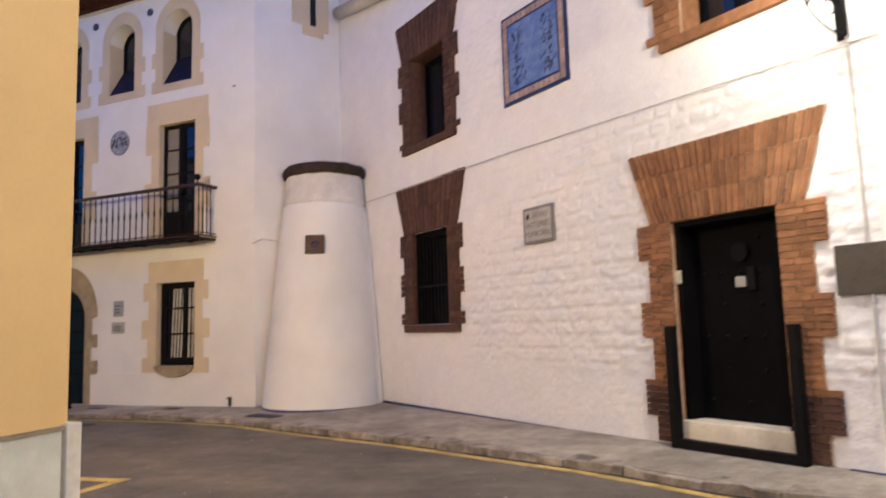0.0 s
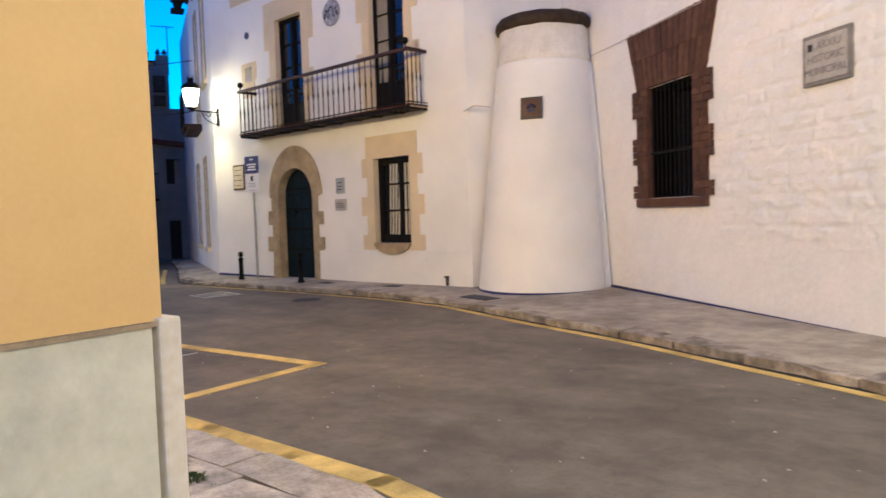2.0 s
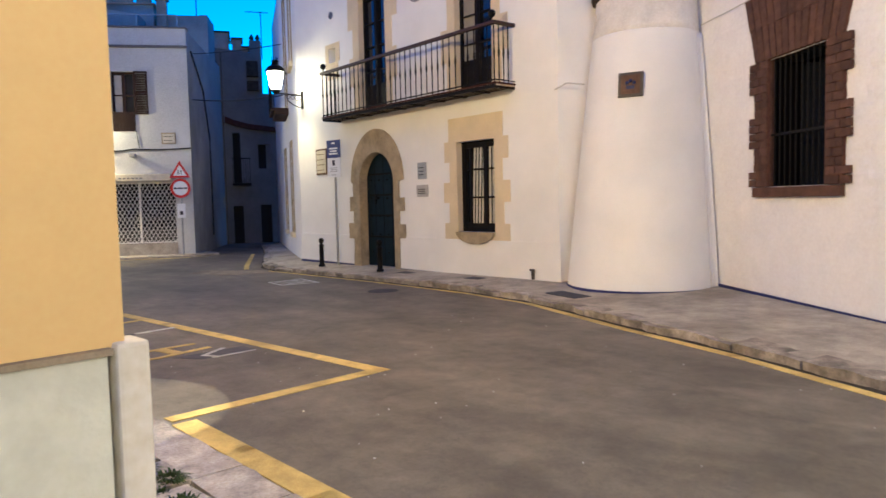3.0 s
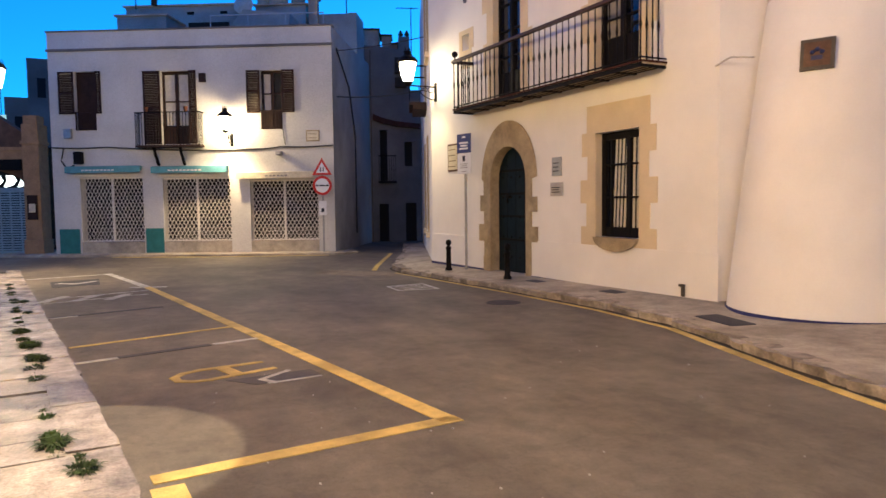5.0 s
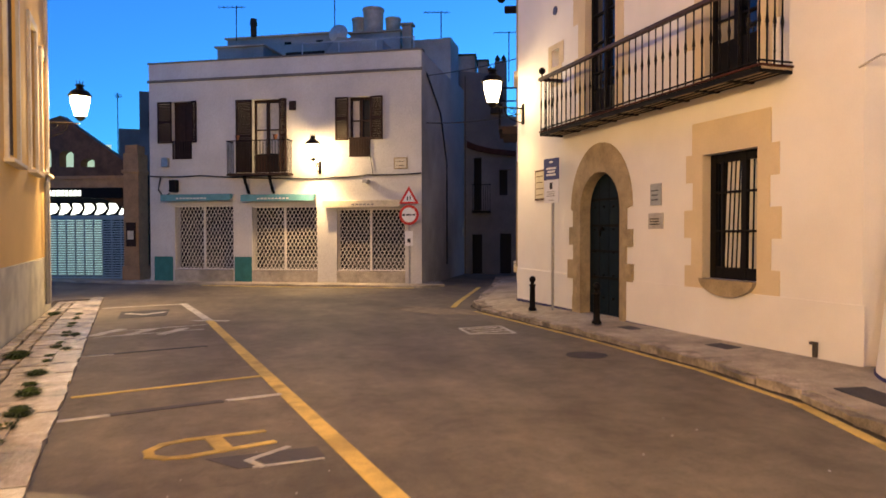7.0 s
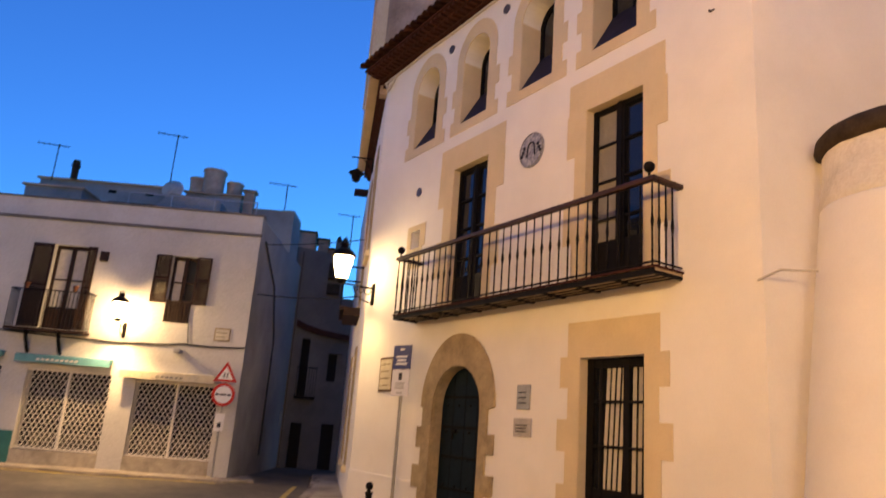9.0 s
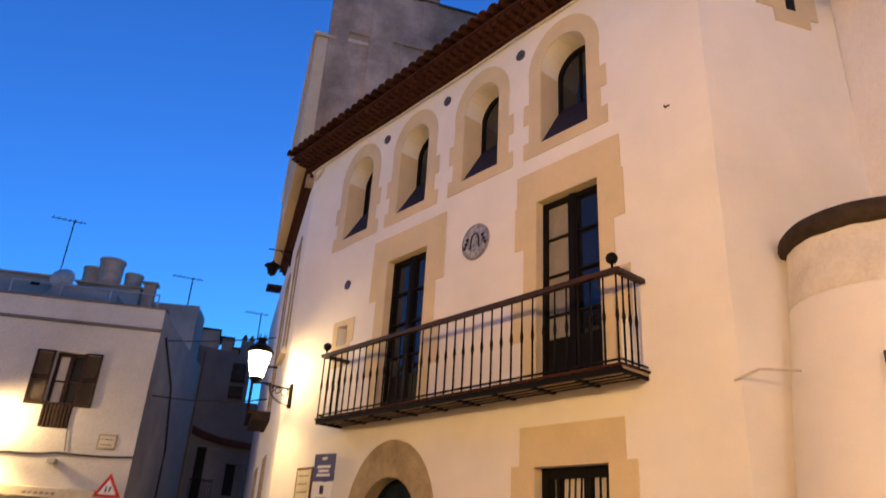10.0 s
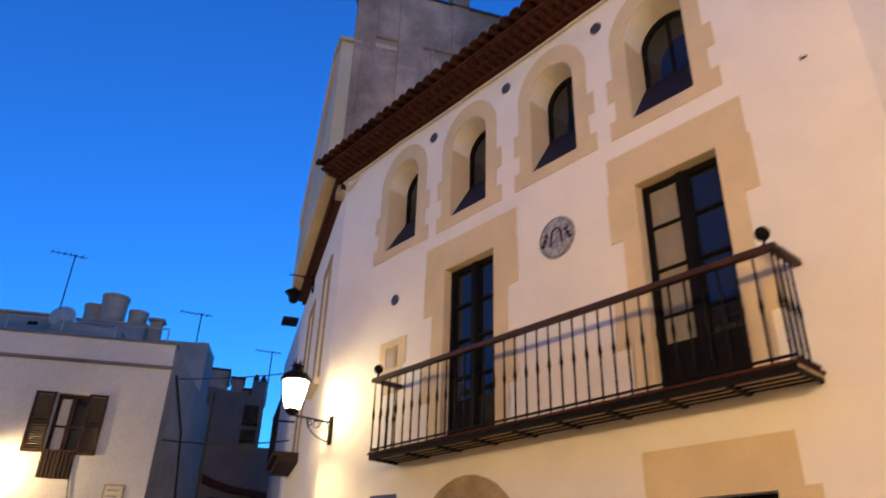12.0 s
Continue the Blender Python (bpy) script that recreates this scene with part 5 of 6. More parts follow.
cable("cable", [(-9.7, -0.04, 3.35), (-7.8, -0.04, 3.34), (-4.2, -0.04, 3.18), (-2.9, -0.04, 3.2), (-1.8, -0.04, 3.26), (0, -0.04, 3.28)], 0.025, LEAD, far_house, 0.03, FAR)
cable("cable", [(-9.3, -0.05, 3.3), (-9.4, -0.05, 2.9), (-9.2, -0.05, 2.6), (-8.95, -0.05, 2.75)], 0.025, LEAD, far_house, 0.0, FAR)
cable("cable", [(-1.7, -0.03, 3.85), (-1.62, -0.03, 3.3)], 0.012, LEAD, far_house, 0.0, FAR)

# ---- roofscape ----
rows = ((-8.82, -6.91, 3.0, 6.5, 6.8, 8.5), (-9.26, -4.5, 4.6, 7.5, 6.8, 9.28), (-3.9, -1.9, 4.4, 7.5, 6.8, 9.15))
for a, b, y0, y1, z0, z1 in rows:
    rm = link("roof_room", boxes((a, b, y0, y1, z0, z1)), ROOF_PLASTER, far_house, FAR, "plain roof room")
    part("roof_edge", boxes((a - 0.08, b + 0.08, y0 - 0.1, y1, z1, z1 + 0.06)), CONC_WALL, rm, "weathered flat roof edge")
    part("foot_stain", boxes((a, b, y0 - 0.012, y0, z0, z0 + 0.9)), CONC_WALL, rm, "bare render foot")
# sloped stair room, dark terrace opening and vents
bm = bmesh.new()
plate(bm, [(-4.34, 6.8), (-2.18, 6.8), (-2.18, 8.46), (-3.93, 8.66), (-4.34, 8.2)], 3.0, 4.3)
link("roof_room", bm, ROOF_PLASTER, far_house, FAR, "low sloped stair room")
link("terrace_opening", boxes((-6.7, -5.05, 4.56, 4.6, 7.9, 8.62)), WOOD_DARK, far_house, FAR, "dark shuttered terrace opening")
for u in (-6.75, -5.4):
    link("vent", boxes((u, u + 0.28, 4.57, 4.6, 8.95, 9.05)), IRON, far_house, FAR)
bm = bmesh.new()
tube(bm, (-8.0, 4.4, 9.3), (-8.0, 4.4, 9.75), 0.12, seg=10)
tube(bm, (-8.0, 4.4, 9.75), (-8.0, 4.4, 10.0), 0.16, 0.12, seg=10)
link("flue", bm, CAP, far_house, FAR, "dark roof flue")
for u, r, y, h in ((-3.1, 0.40, 4.85, 1.0), (-3.75, 0.33, 5.2, 0.75), (-2.45, 0.3, 5.4, 0.75)):
    bm = bmesh.new()
    lathe(bm, [(r * 0.92, 9.2), (r, 9.2 + h * 0.9), (r * 1.08, 9.22 + h * 0.9), (r * 1.08, 9.2 + h)], 20)
    tagged(link("water_tank", bm, CONC_WALL, None, FAR @ pose(u, y, 0)), "grey round water tank on the roof", "water tank", "tanks on the roof")
bm = boxes((-1.75, -1.4, 4.2, 4.5, 6.8, 9.3), (-1.82, -1.33, 4.13, 4.57, 9.3, 9.38))
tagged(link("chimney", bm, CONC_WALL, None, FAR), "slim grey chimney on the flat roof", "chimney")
for k in range(3):
    bm = bmesh.new()
    box(bm, -0.36, 0.36, 0, 0.35, 0, 0.72, 0.02)
    ac = tagged(link("air_conditioner", bm, WHITE_SHADED, None, FAR @ pose(-2.74 + k * 0.8, 1.0, 6.82)), "pale air conditioner with a dark fan grille", "air conditioner", "units on the roof")
    bm = bmesh.new()
    tube(bm, (0, -0.015, 0.42), (0, 0.0, 0.42), 0.27, seg=20)
    part("fan_grille", bm, IRON, ac)
rail = thing("roof_rail", "thin metal roof railing", "railing", FAR)
part("top_rail", boxes((-4.2, -0.3, 0.30, 0.33, 7.72, 7.75)), STEEL, rail)
for k in range(4):
    part("post", boxes((-4.2 + k * 1.29, -4.17 + k * 1.29, 0.30, 0.33, 7.2, 7.72)), STEEL, rail)


def antenna(matrix, h, n=6):
    t = thing("antenna", "thin television aerial on a mast", "antenna", matrix, "aerials on the roofs")
    bm = bmesh.new()
    tube(bm, (0, 0, 0), (0, 0, h), 0.022, seg=6)
    part("mast", bm, LEAD, t)
    bm = bmesh.new()
    tube(bm, (-0.7, 0, h - 0.1), (0.35, 0, h - 0.02), 0.015, seg=5)
    for k in range(n):
        x = -0.65 + k * 0.17
        tube(bm, (x, -0.18, h - 0.09 + k * 0.012), (x, 0.18, h - 0.09 + k * 0.012), 0.009, seg=4)
    part("aerial", bm, LEAD, t)


for u, y, z, h in ((-4.4, 4.0, 8.5, 2.7), (-8.65, 4.2, 9.1, 1.4), (-0.4, 5.0, 8.5, 1.5), (1.8, 9.0, 8.0, 2.2)):
    antenna(FAR @ pose(u, y, z, 0, 0, 25), h)
bm = bmesh.new()
bmesh.ops.create_cone(bm, cap_ends=True, segments=20, radius1=0.38, radius2=0.12, depth=0.14, matrix=Matrix.Rotation(radians(75), 4, 'X'))
tagged(link("satellite_dish", bm, GREY_TILE, None, FAR @ pose(-4.25, 3.9, 9.1)), "grey satellite dish on the aerial mast", "satellite dish")

# ---- tall neighbour behind the white house ----
tall = thing("house", "taller house with a bare stained concrete gable and chimneys", "house", SIDE)
bm = bmesh.new()
plate(bm, [(-0.34, 8.9), (-0.34, 12.35), (-1.3, 12.8), (-3.9, 11.75), (-6.5, 10.95), (-6.5, 8.9)], -0.42, 4.0)
part("wall", bm, CREAM_WALL, tall, "cream plaster front over the lane")
bm = bmesh.new()
plate(bm, [(-0.28, 12.35), (-0.28, 12.45), (-1.3, 12.92), (-3.95, 11.85), (-6.5, 11.05), (-6.5, 10.95), (-3.9, 11.75), (-1.3, 12.8)], -0.47, 1.0)
part("coping", bm, CREAM_WALL, tall, "plain plaster coping")
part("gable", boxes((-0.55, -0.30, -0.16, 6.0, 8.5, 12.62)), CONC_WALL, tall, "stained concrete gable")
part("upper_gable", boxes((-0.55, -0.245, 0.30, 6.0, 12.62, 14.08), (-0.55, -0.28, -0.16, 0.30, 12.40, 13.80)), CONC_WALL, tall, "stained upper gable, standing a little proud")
part("coping", boxes((-0.60, -0.20, 0.28, 6.0, 14.08, 14.13), (-0.60, -0.23, -0.19, 0.28, 13.80, 13.85)), CAP, tall, "thin dark coping")
for row in ((-0.30, -0.265, 0.02, 0.30, 8.5, 12.6), (-0.30, -0.25, 1.55, 1.62, 8.5, 12.6)):
    part("pilaster", boxes(row), CONC_WALL, tall)
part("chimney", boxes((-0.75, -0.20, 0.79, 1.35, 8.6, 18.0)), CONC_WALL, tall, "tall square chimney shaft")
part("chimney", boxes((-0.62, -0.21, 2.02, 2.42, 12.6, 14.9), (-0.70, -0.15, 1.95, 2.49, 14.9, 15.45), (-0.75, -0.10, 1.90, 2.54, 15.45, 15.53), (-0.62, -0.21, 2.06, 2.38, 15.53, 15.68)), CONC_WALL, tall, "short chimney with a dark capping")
part("chimney_cap", boxes((-0.72, -0.13, 1.93, 2.51, 15.0, 15.4)), CAP, tall, "sooty chimney cap")
part("eave", boxes((-6.5, -0.2, -0.20, 0.05, 8.70, 8.9), (-6.5, -0.2, -0.10, 0.05, 8.62, 8.70)), SOFFIT, tall, "dark brown eaves over the lane")
# hood of the next house and a hanging lantern further down the lane
bm = bmesh.new()
plate(bm, [(-9.6, 9.2), (-8.9, 9.15), (-8.9, 9.07), (-9.6, 9.1)], -0.42, 0.05)
tagged(link("eaves_hood", bm, SOFFIT, None, SIDE), "dark tiled hood jutting from the lane wall", "hood")
hl = thing("hanging_lantern", "unlit black iron lantern hung from a wall arm", "street lamp", SIDE @ pose(-4.6, 0, 0.25))
bm = bmesh.new()
tube(bm, (0, 0, 8.35), (0, -0.62, 8.35), 0.02, seg=6)
tube(bm, (0, -0.02, 7.95), (0, -0.02, 8.75), 0.022, seg=6)
tube(bm, (0, -0.02, 8.0), (0, -0.30, 8.34), 0.014, seg=6)
part("arm", bm, IRON, hl)
bm = bmesh.new()
tube(bm, (0, -0.45, 8.0), (0, -0.45, 8.35), 0.006, seg=5)
lathe(bm, [(0.05, 7.62), (0.10, 7.66), (0.15, 7.84), (0.22, 7.87), (0.22, 7.90), (0.10, 7.97), (0.03, 8.02)], 8, (0, -0.45, 0))
part("lamp_head", bm, IRON, hl, "black lamp head")
for a, b, z0, z1 in ((-3.1, -2.5, 0.5, 3.0), (-6.0, -5.3, 0.5, 3.0), (-2.1, -1.35, 5.15, 7.5), (-4.5, -3.75, 4.25, 7.5)):
    w = link("window", boxes((a, b, 0.2, 0.22, z0, z1)), GLASS, house, SIDE, "tall dark window on the lane")
    part("surround", boxes((a - 0.15, a, -0.03, 0.0, z0, z1 + 0.15), (b, b + 0.15, -0.03, 0, z0, z1 + 0.15), (a, b, -0.03, 0, z1, z1 + 0.15)), STONE_DARK, w, "worn stone surround")
    part("sill", boxes((a - 0.2, b + 0.2, -0.10, 0.05, z0 - 0.14, z0), bevel=0.02), STONE, w, "pale stone sill")
bl = thing("balcony", "small iron balcony over the lane", "balcony", SIDE)
part("floor", boxes((-5.3, -3.4, -0.5, 0, 4.12, 4.2), (-5.3, -3.4, -0.40, 0, 4.0, 4.12)), WOOD_DARK, bl)
part("handrail", boxes((-5.3, -3.4, -0.51, -0.47, 5.2, 5.24), (-5.3, -5.26, -0.47, 0, 5.2, 5.24), (-3.44, -3.4, -0.47, 0, 5.2, 5.24)), IRON, bl)
for k in range(16):
    part("baluster", boxes((-5.3 + k * 0.125, -5.28 + k * 0.125, -0.5, -0.48, 4.2, 5.2)), IRON, bl)


# ---- white house that closes the lane, its plaster darkened for shade ----
lane = thing("house", "unlit white house closing the narrow lane", "house", axes((-30.7, 15.0), (0.4067, 0.9135)))
L_HOLES = [(0.40, 0.72, 2.3, 4.5), (1.43, 2.0, 2.93, 4.0), (0.33, 0.75, -0.5, 1.30), (1.49, 1.96, -0.5, 1.33)]
bm = bmesh.new()
plate(bm, [(-2.0, -0.8), (6.0, -0.8), (6.0, 6.2), (1.75, 6.2), (1.75, 7.9), (0.5, 8.05), (-2.0, 8.3)], 0, 0.3, [rect(a, b, max(c, -0.45), d) for a, b, c, d in L_HOLES])
part("wall", bm, WHITE_SHADED, lane, "white plaster wall darkened for shade")
part("wall", boxes((-2, 6, 0.4, 0.45, -0.8, 6.0)), DARK, lane, "black sheet for unlit rooms")
bm = bmesh.new()
plate(bm, [(0.12, 5.18), (0.5, 5.02), (1.1, 4.86), (2.3, 4.72), (6.0, 4.6), (6.0, 4.42), (2.3, 4.52), (1.1, 4.64), (0.5, 4.78), (0.12, 4.92)], -0.22, 0.0)
part("band", bm, SOFFIT, lane, "dark tiled band over the ground floor")
part("pipe", boxes((0.02, 0.08, -0.07, 0.0, -0.6, 7.9)), GREY_DARK, lane)
rl = part("balcony_floor", boxes((0.34, 1.12, -0.35, 0, 2.2, 2.28)), IRON, lane, "small iron balcony")
for k in range(9):
    part("baluster", boxes((0.36 + k * 0.09, 0.375 + k * 0.09, -0.34, -0.325, 2.28, 3.36)), IRON, rl)
part("top_rail", boxes((0.34, 1.12, -0.35, -0.32, 3.34, 3.38)), IRON, rl)
part("window_frame", boxes((1.80, 2.0, 0.1, 0.14, 2.93, 4.0), (1.43, 1.47, 0.1, 0.16, 2.93, 4.0)), WHITE_SHADED, lane, "half-open pale shutter")
for a, b, y0, y1, z0, z1 in ((-0.35, 0.40, 0.8, 3.0, 7.6, 8.95), (0.55, 0.95, 0.5, 1.5, 7.6, 8.62), (0.95, 1.22, 0.9, 1.8, 7.6, 8.35), (-2.0, -0.5, 1.5, 4.0, 7.8, 8.8)):
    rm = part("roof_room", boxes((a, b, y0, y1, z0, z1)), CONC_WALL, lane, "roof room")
    part("roof_edge", boxes((a - 0.06, b + 0.06, y0 - 0.06, y1, z1, z1 + 0.07)), CAP, rm)
pier = part("tower_wall", boxes((1.27, 1.76, 0.1, 1.6, 6.0, 8.52)), WHITE_SHADED, lane, "narrow plastered stair tower")
for u in (1.38, 1.64):
    bm = bmesh.new()
    tube(bm, (u, 0.5, 8.5), (u, 0.5, 8.68), 0.06, seg=8)
    tube(bm, (u, 0.5, 8.66), (u, 0.5, 8.86), 0.13, 0.03, seg=8)
    part("chimney_cowl", bm, CAP, pier, "dark cowled chimney")
for za, zb in ((6.9, 7.6), (6.3, 6.75)):
    part("awning", boxes((1.1, 1.6, -0.35, 0.0, za, za + 0.05), (1.1, 1.6, -0.04, 0.0, za, zb)), CAP, pier, "dark balcony awning")
cable("cable", [(-25.0, 11.6, 4.95), (-22.8, 13.9, 5.0)], 0.02, LEAD, None, 0.1)["label"] = "dark cable hung across the lane"
cable("cable", [(-25.0, 11.7, 6.5), (-22.5, 14.0, 6.7)], 0.015, LEAD, None, 0.06)["label"] = "dark cable hung across the lane"
cable("cable", [(0.6, -0.03, 6.6), (2.6, -0.03, 5.6), (3.6, -0.03, 3.9), (3.6, -0.03, 0.2)], 0.03, LEAD, far_house, 0.0, FARSIDE)

# ---- market hall to the left of the shops ----
market = thing("market_hall", "brown stone market hall with a lit shuttered entrance", "market hall", MARKET)
bm = bmesh.new()
plate(bm, [(-5.5, -0.6), (0.85, -0.6), (0.85, 3.7), (0.75, 3.75), (-1.9, 5.6), (-5.5, 4.4)], 0.1, 0.5, [arch(-3.7, 0.55, -0.35, 2.0, 0.75), arch(-1.94, -1.40, 3.75, 4.15, 0.2), arch(-1.13, -0.62, 3.75, 3.92, 0.12), arch(-2.85, -2.25, 3.75, 4.3, 0.22)])
part("wall", bm, BROWN_WALL, market, "brown brick gable")
part("pier", boxes((0.55, 1.1, -0.1, 0.6, -0.6, 4.2), (0.5, 1.15, -0.15, 0.6, 3.5, 3.62), (0.6, 1.05, -0.05, 0.5, 4.2, 4.5), (0.5, 1.15, -0.15, 0.6, -0.6, 0.2), bevel=0.02), PINK_STONE, market, "ochre stone pier with mouldings")
part("cornice", boxes((-5.5, 0.55, -0.05, 0.2, 3.3, 3.42), (-5.5, 0.55, 0.0, 0.12, 3.0, 3.3)), PINK_STONE, market, "ochre stone cornice")
part("sign_board", boxes((-5.5, 0.5, -0.12, -0.05, 2.62, 2.98)), IRON, market, "long black sign board")
part("sign_letters", boxes(*[(-2.4 + k * 0.16, -2.29 + k * 0.16, -0.14, -0.12, 2.70, 2.90) for k in range(9)]), NEON, market, "lit white sign lettering")
canopy = bmesh.new()
for k in range(9):
    u = -3.65 + k * 0.46
    plate(canopy, [(u, 2.05), (u + 0.22, 2.12), (u + 0.36, 2.28), (u + 0.26, 2.46), (u + 0.08, 2.46), (u + 0.12, 2.28)], 0.5, 0.7)
part("lit_canopy", canopy, NEON, market, "bright lit canopy folds")
part("lit_room", boxes((-5.4, -1.75, 2.5, 2.55, -0.3, 2.0)), NEON_SOFT, market, "bright hall behind the shutter")
part("lit_room", boxes((-3.1, -0.3, 0.62, 0.66, 3.65, 4.6)), NEON_SOFT, market, "bright hall behind the gable windows")
part("dark_backing", boxes((-1.75, 0.8, 2.5, 2.55, -0.3, 3.6), (-5.4, -1.75, 2.5, 2.55, 2.0, 3.6)), DARK, market)
sh = part("roller_shutter", boxes((-3.7, 0.55, 0.28, 0.30, 1.9, 2.02)), STEEL, market, "grey perforated roller shutter")
slat = unit("slat", boxes((-2.9, 0.55, 0.28, 0.30, 0.0, 0.056)))
slat.materials.append(STEEL)
for k in range(26):
    o = new("slat", slat)
    o.parent = sh
    o.location = (0, 0, -0.35 + k * 0.088)
part("shutter_ribs", boxes(*[(-2.9 + k * 0.345, -2.86 + k * 0.345, 0.275, 0.305, -0.35, 1.95) for k in range(11)]), STEEL, sh)
poster = tagged(link("notice_case", boxes((0.66, 1.0, -0.16, -0.1, 0.9, 1.75), bevel=0.01), WOOD_DARK, None, MARKET), "dark glazed notice case on the stone pier", "notice case")
part("notice", boxes((0.72, 0.94, -0.166, -0.16, 1.15, 1.45)), CREAM, poster)
for x0, x1, y0, y1, z1 in ((-46.0, -40.0, 1.67, 3.2, 8.25), (-46.0, -41.0, 0.63, 1.66, 6.55), (-48.0, -44.0, -3.2, 0.6, 5.3)):
    hs = thing("house", "distant pale house behind the market hall", "house", None, "houses behind the market")
    part("wall", boxes((x0, x1, y0, y1, -0.5, z1)), WHITE_SHADED, hs)
    part("window", boxes((x1, x1 + 0.02, y0 + 0.4, y0 + 0.75, z1 - 1.8, z1 - 0.9)), DARK, hs)
antenna(pose(-44.5, 0.2, 5.3), 3.6, 5)

# ---- street furniture ----
for x, y in ((-15.02, 10.66), (-12.74, 10.69)):
    bm = bmesh.new()
    lathe(bm, [(0.075, 0), (0.075, 0.04), (0.055, 0.06), (0.05, 0.45), (0.062, 0.46), (0.062, 0.49), (0.03, 0.51), (0.03, 0.53), (0.055, 0.55), (0.062, 0.59), (0.05, 0.63), (0.02, 0.65)], 16)
    tagged(link("bollard", bm, IRON, None, pose(x, y, ground_z(x) + 0.13), "", True), "black iron bollard with a ball top on the pavement", "bollard", "bollards by the arched door")
sp = thing("sign_post", "blue and white information sign on a grey pole", "sign", pose(-14.95, 11.05, -0.12, 0, 0, 12))
bm = bmesh.new()
tube(bm, (0, 0, 0), (0, 0, 2.85), 0.028)
part("pole", bm, STEEL, sp)
bs = part("blue_panel", boxes((-0.22, 0.22, -0.045, -0.03, 2.47, 2.87), bevel=0.004), SIGN_BLUE, sp, "dark blue panel with white lettering")
for z, w in ((2.80, 0.05), (2.68, 0.14), (2.62, 0.11), (2.56, 0.14)):
    part("text_bar", boxes((-w, w, -0.048, -0.0445, z - 0.018, z + 0.018)), SIGN_WHITE, bs)
ws = part("white_panel", boxes((-0.21, 0.21, -0.045, -0.03, 2.03, 2.46), bevel=0.004), SIGN_WHITE, sp, "white panel with small print")
part("emblem", boxes((-0.04, 0.04, -0.048, -0.0445, 2.29, 2.41)), INK, ws)
for z, w in ((2.24, 0.12), (2.20, 0.10), (2.16, 0.12), (2.08, 0.08)):
    part("text_bar", boxes((-w, w, -0.048, -0.0445, z - 0.008, z + 0.008)), STEEL, ws)

rs = thing("road_sign", "red-bordered triangle and round traffic signs on a pole", "traffic sign", FAR @ pose(-0.32, -0.35, 0))
bm = bmesh.new()
tube(bm, (0, 0, -0.3), (0, 0, 2.75), 0.03)
part("pole", bm, STEEL, rs)
bm = bmesh.new()
plate(bm, [(-0.33, 2.28), (0.33, 2.28), (0, 2.84)], -0.05, -0.04)
tri = part("triangle", bm, SIGN_RED, rs, "red-bordered warning triangle")
bm = bmesh.new()
plate(bm, [(-0.21, 2.345), (0.21, 2.345), (0, 2.70)], -0.054, -0.049)
part("face", bm, SIGN_WHITE, tri)
part("arrows", boxes((-0.06, -0.03, -0.058, -0.053, 2.39, 2.53), (0.03, 0.06, -0.058, -0.053, 2.39, 2.53), (-0.075, -0.015, -0.058, -0.053, 2.42, 2.44), (0.015, 0.075, -0.058, -0.053, 2.48, 2.50)), INK, tri)
bm = bmesh.new()
tube(bm, (0, -0.05, 1.93), (0, -0.04, 1.93), 0.32, seg=28)
rd = part("disc", bm, SIGN_RED, rs, "round red-bordered width limit sign")
bm = bmesh.new()
tube(bm, (0, -0.055, 1.93), (0, -0.049, 1.93), 0.235, seg=28)
part("face", bm, SIGN_WHITE, rd)
part("arrows", boxes((-0.21, -0.12, -0.06, -0.054, 1.90, 1.96), (0.12, 0.21, -0.06, -0.054, 1.90, 1.96), (-0.09, 0.09, -0.06, -0.054, 1.905, 1.955)), INK, rd)
part("small_plate", boxes((-0.13, 0.13, -0.05, -0.04, 0.95, 1.42), bevel=0.004), SIGN_WHITE, rs, "small white supplementary plate")
part("plate_mark", boxes((-0.05, 0.05, -0.054, -0.049, 1.05, 1.18)), INK, rs)


# ---- road markings ----
def mark(pts, w, material, label):
    """A painted strip along points, lying on the road."""
    bm = bmesh.new()
    for (x0, y0), (x1, y1) in zip(pts, pts[1:]):
        d = Vector((x1 - x0, y1 - y0)).normalized()
        n = Vector((-d.y, d.x)) * w / 2
        e = d * w * 0.35
        q = [(x0 - e.x + n.x, y0 - e.y + n.y), (x0 - e.x - n.x, y0 - e.y - n.y), (x1 + e.x - n.x, y1 + e.y - n.y), (x1 + e.x + n.x, y1 + e.y + n.y)]
        flat(bm, q, lambda x: ground_z(x) - 0.01, lambda x: ground_z(x) + 0.006)
    return tagged(link("road_marking", bm, material), label, "road marking", kind="structure")


mark([(-5.80, 4.15), (-5.97, 6.0)], 0.135, PAINT_Y, "yellow bay line painted on the road")
mark([(-5.97, 5.97), (-16.6, 4.86)], 0.14, PAINT_Y, "long yellow bay line painted on the road")
mark([(-16.5, 4.87), (-20.5, 4.28)], 0.15, PAINT_W, "white bay line painted on the road")
mark([(-16.45, 5.15), (-16.7, 4.6)], 0.13, PAINT_W, "white bay tick painted on the road")
mark([(-20.45, 4.28), (-20.0, 2.65)], 0.1, PAINT_W, "white bay line painted on the road")
mark([(-10.3, 3.66), (-10.78, 5.40)], 0.075, PAINT_Y, "thin yellow bay line on the road")
mark([(-9.78, 5.50), (-9.68, 5.05)], 0.08, PAINT_W, "worn white bay line on the road")
mark([(-9.66, 4.95), (-9.45, 4.1)], 0.10, FADED_PATCH, "dark overpainted bay line on the road")
mark([(-9.42, 4.05), (-9.35, 3.72)], 0.08, PAINT_W, "worn white bay line on the road")
mark([(-13.3, 4.8), (-12.9, 3.3)], 0.09, FADED_PATCH, "dark overpainted bay line on the road")
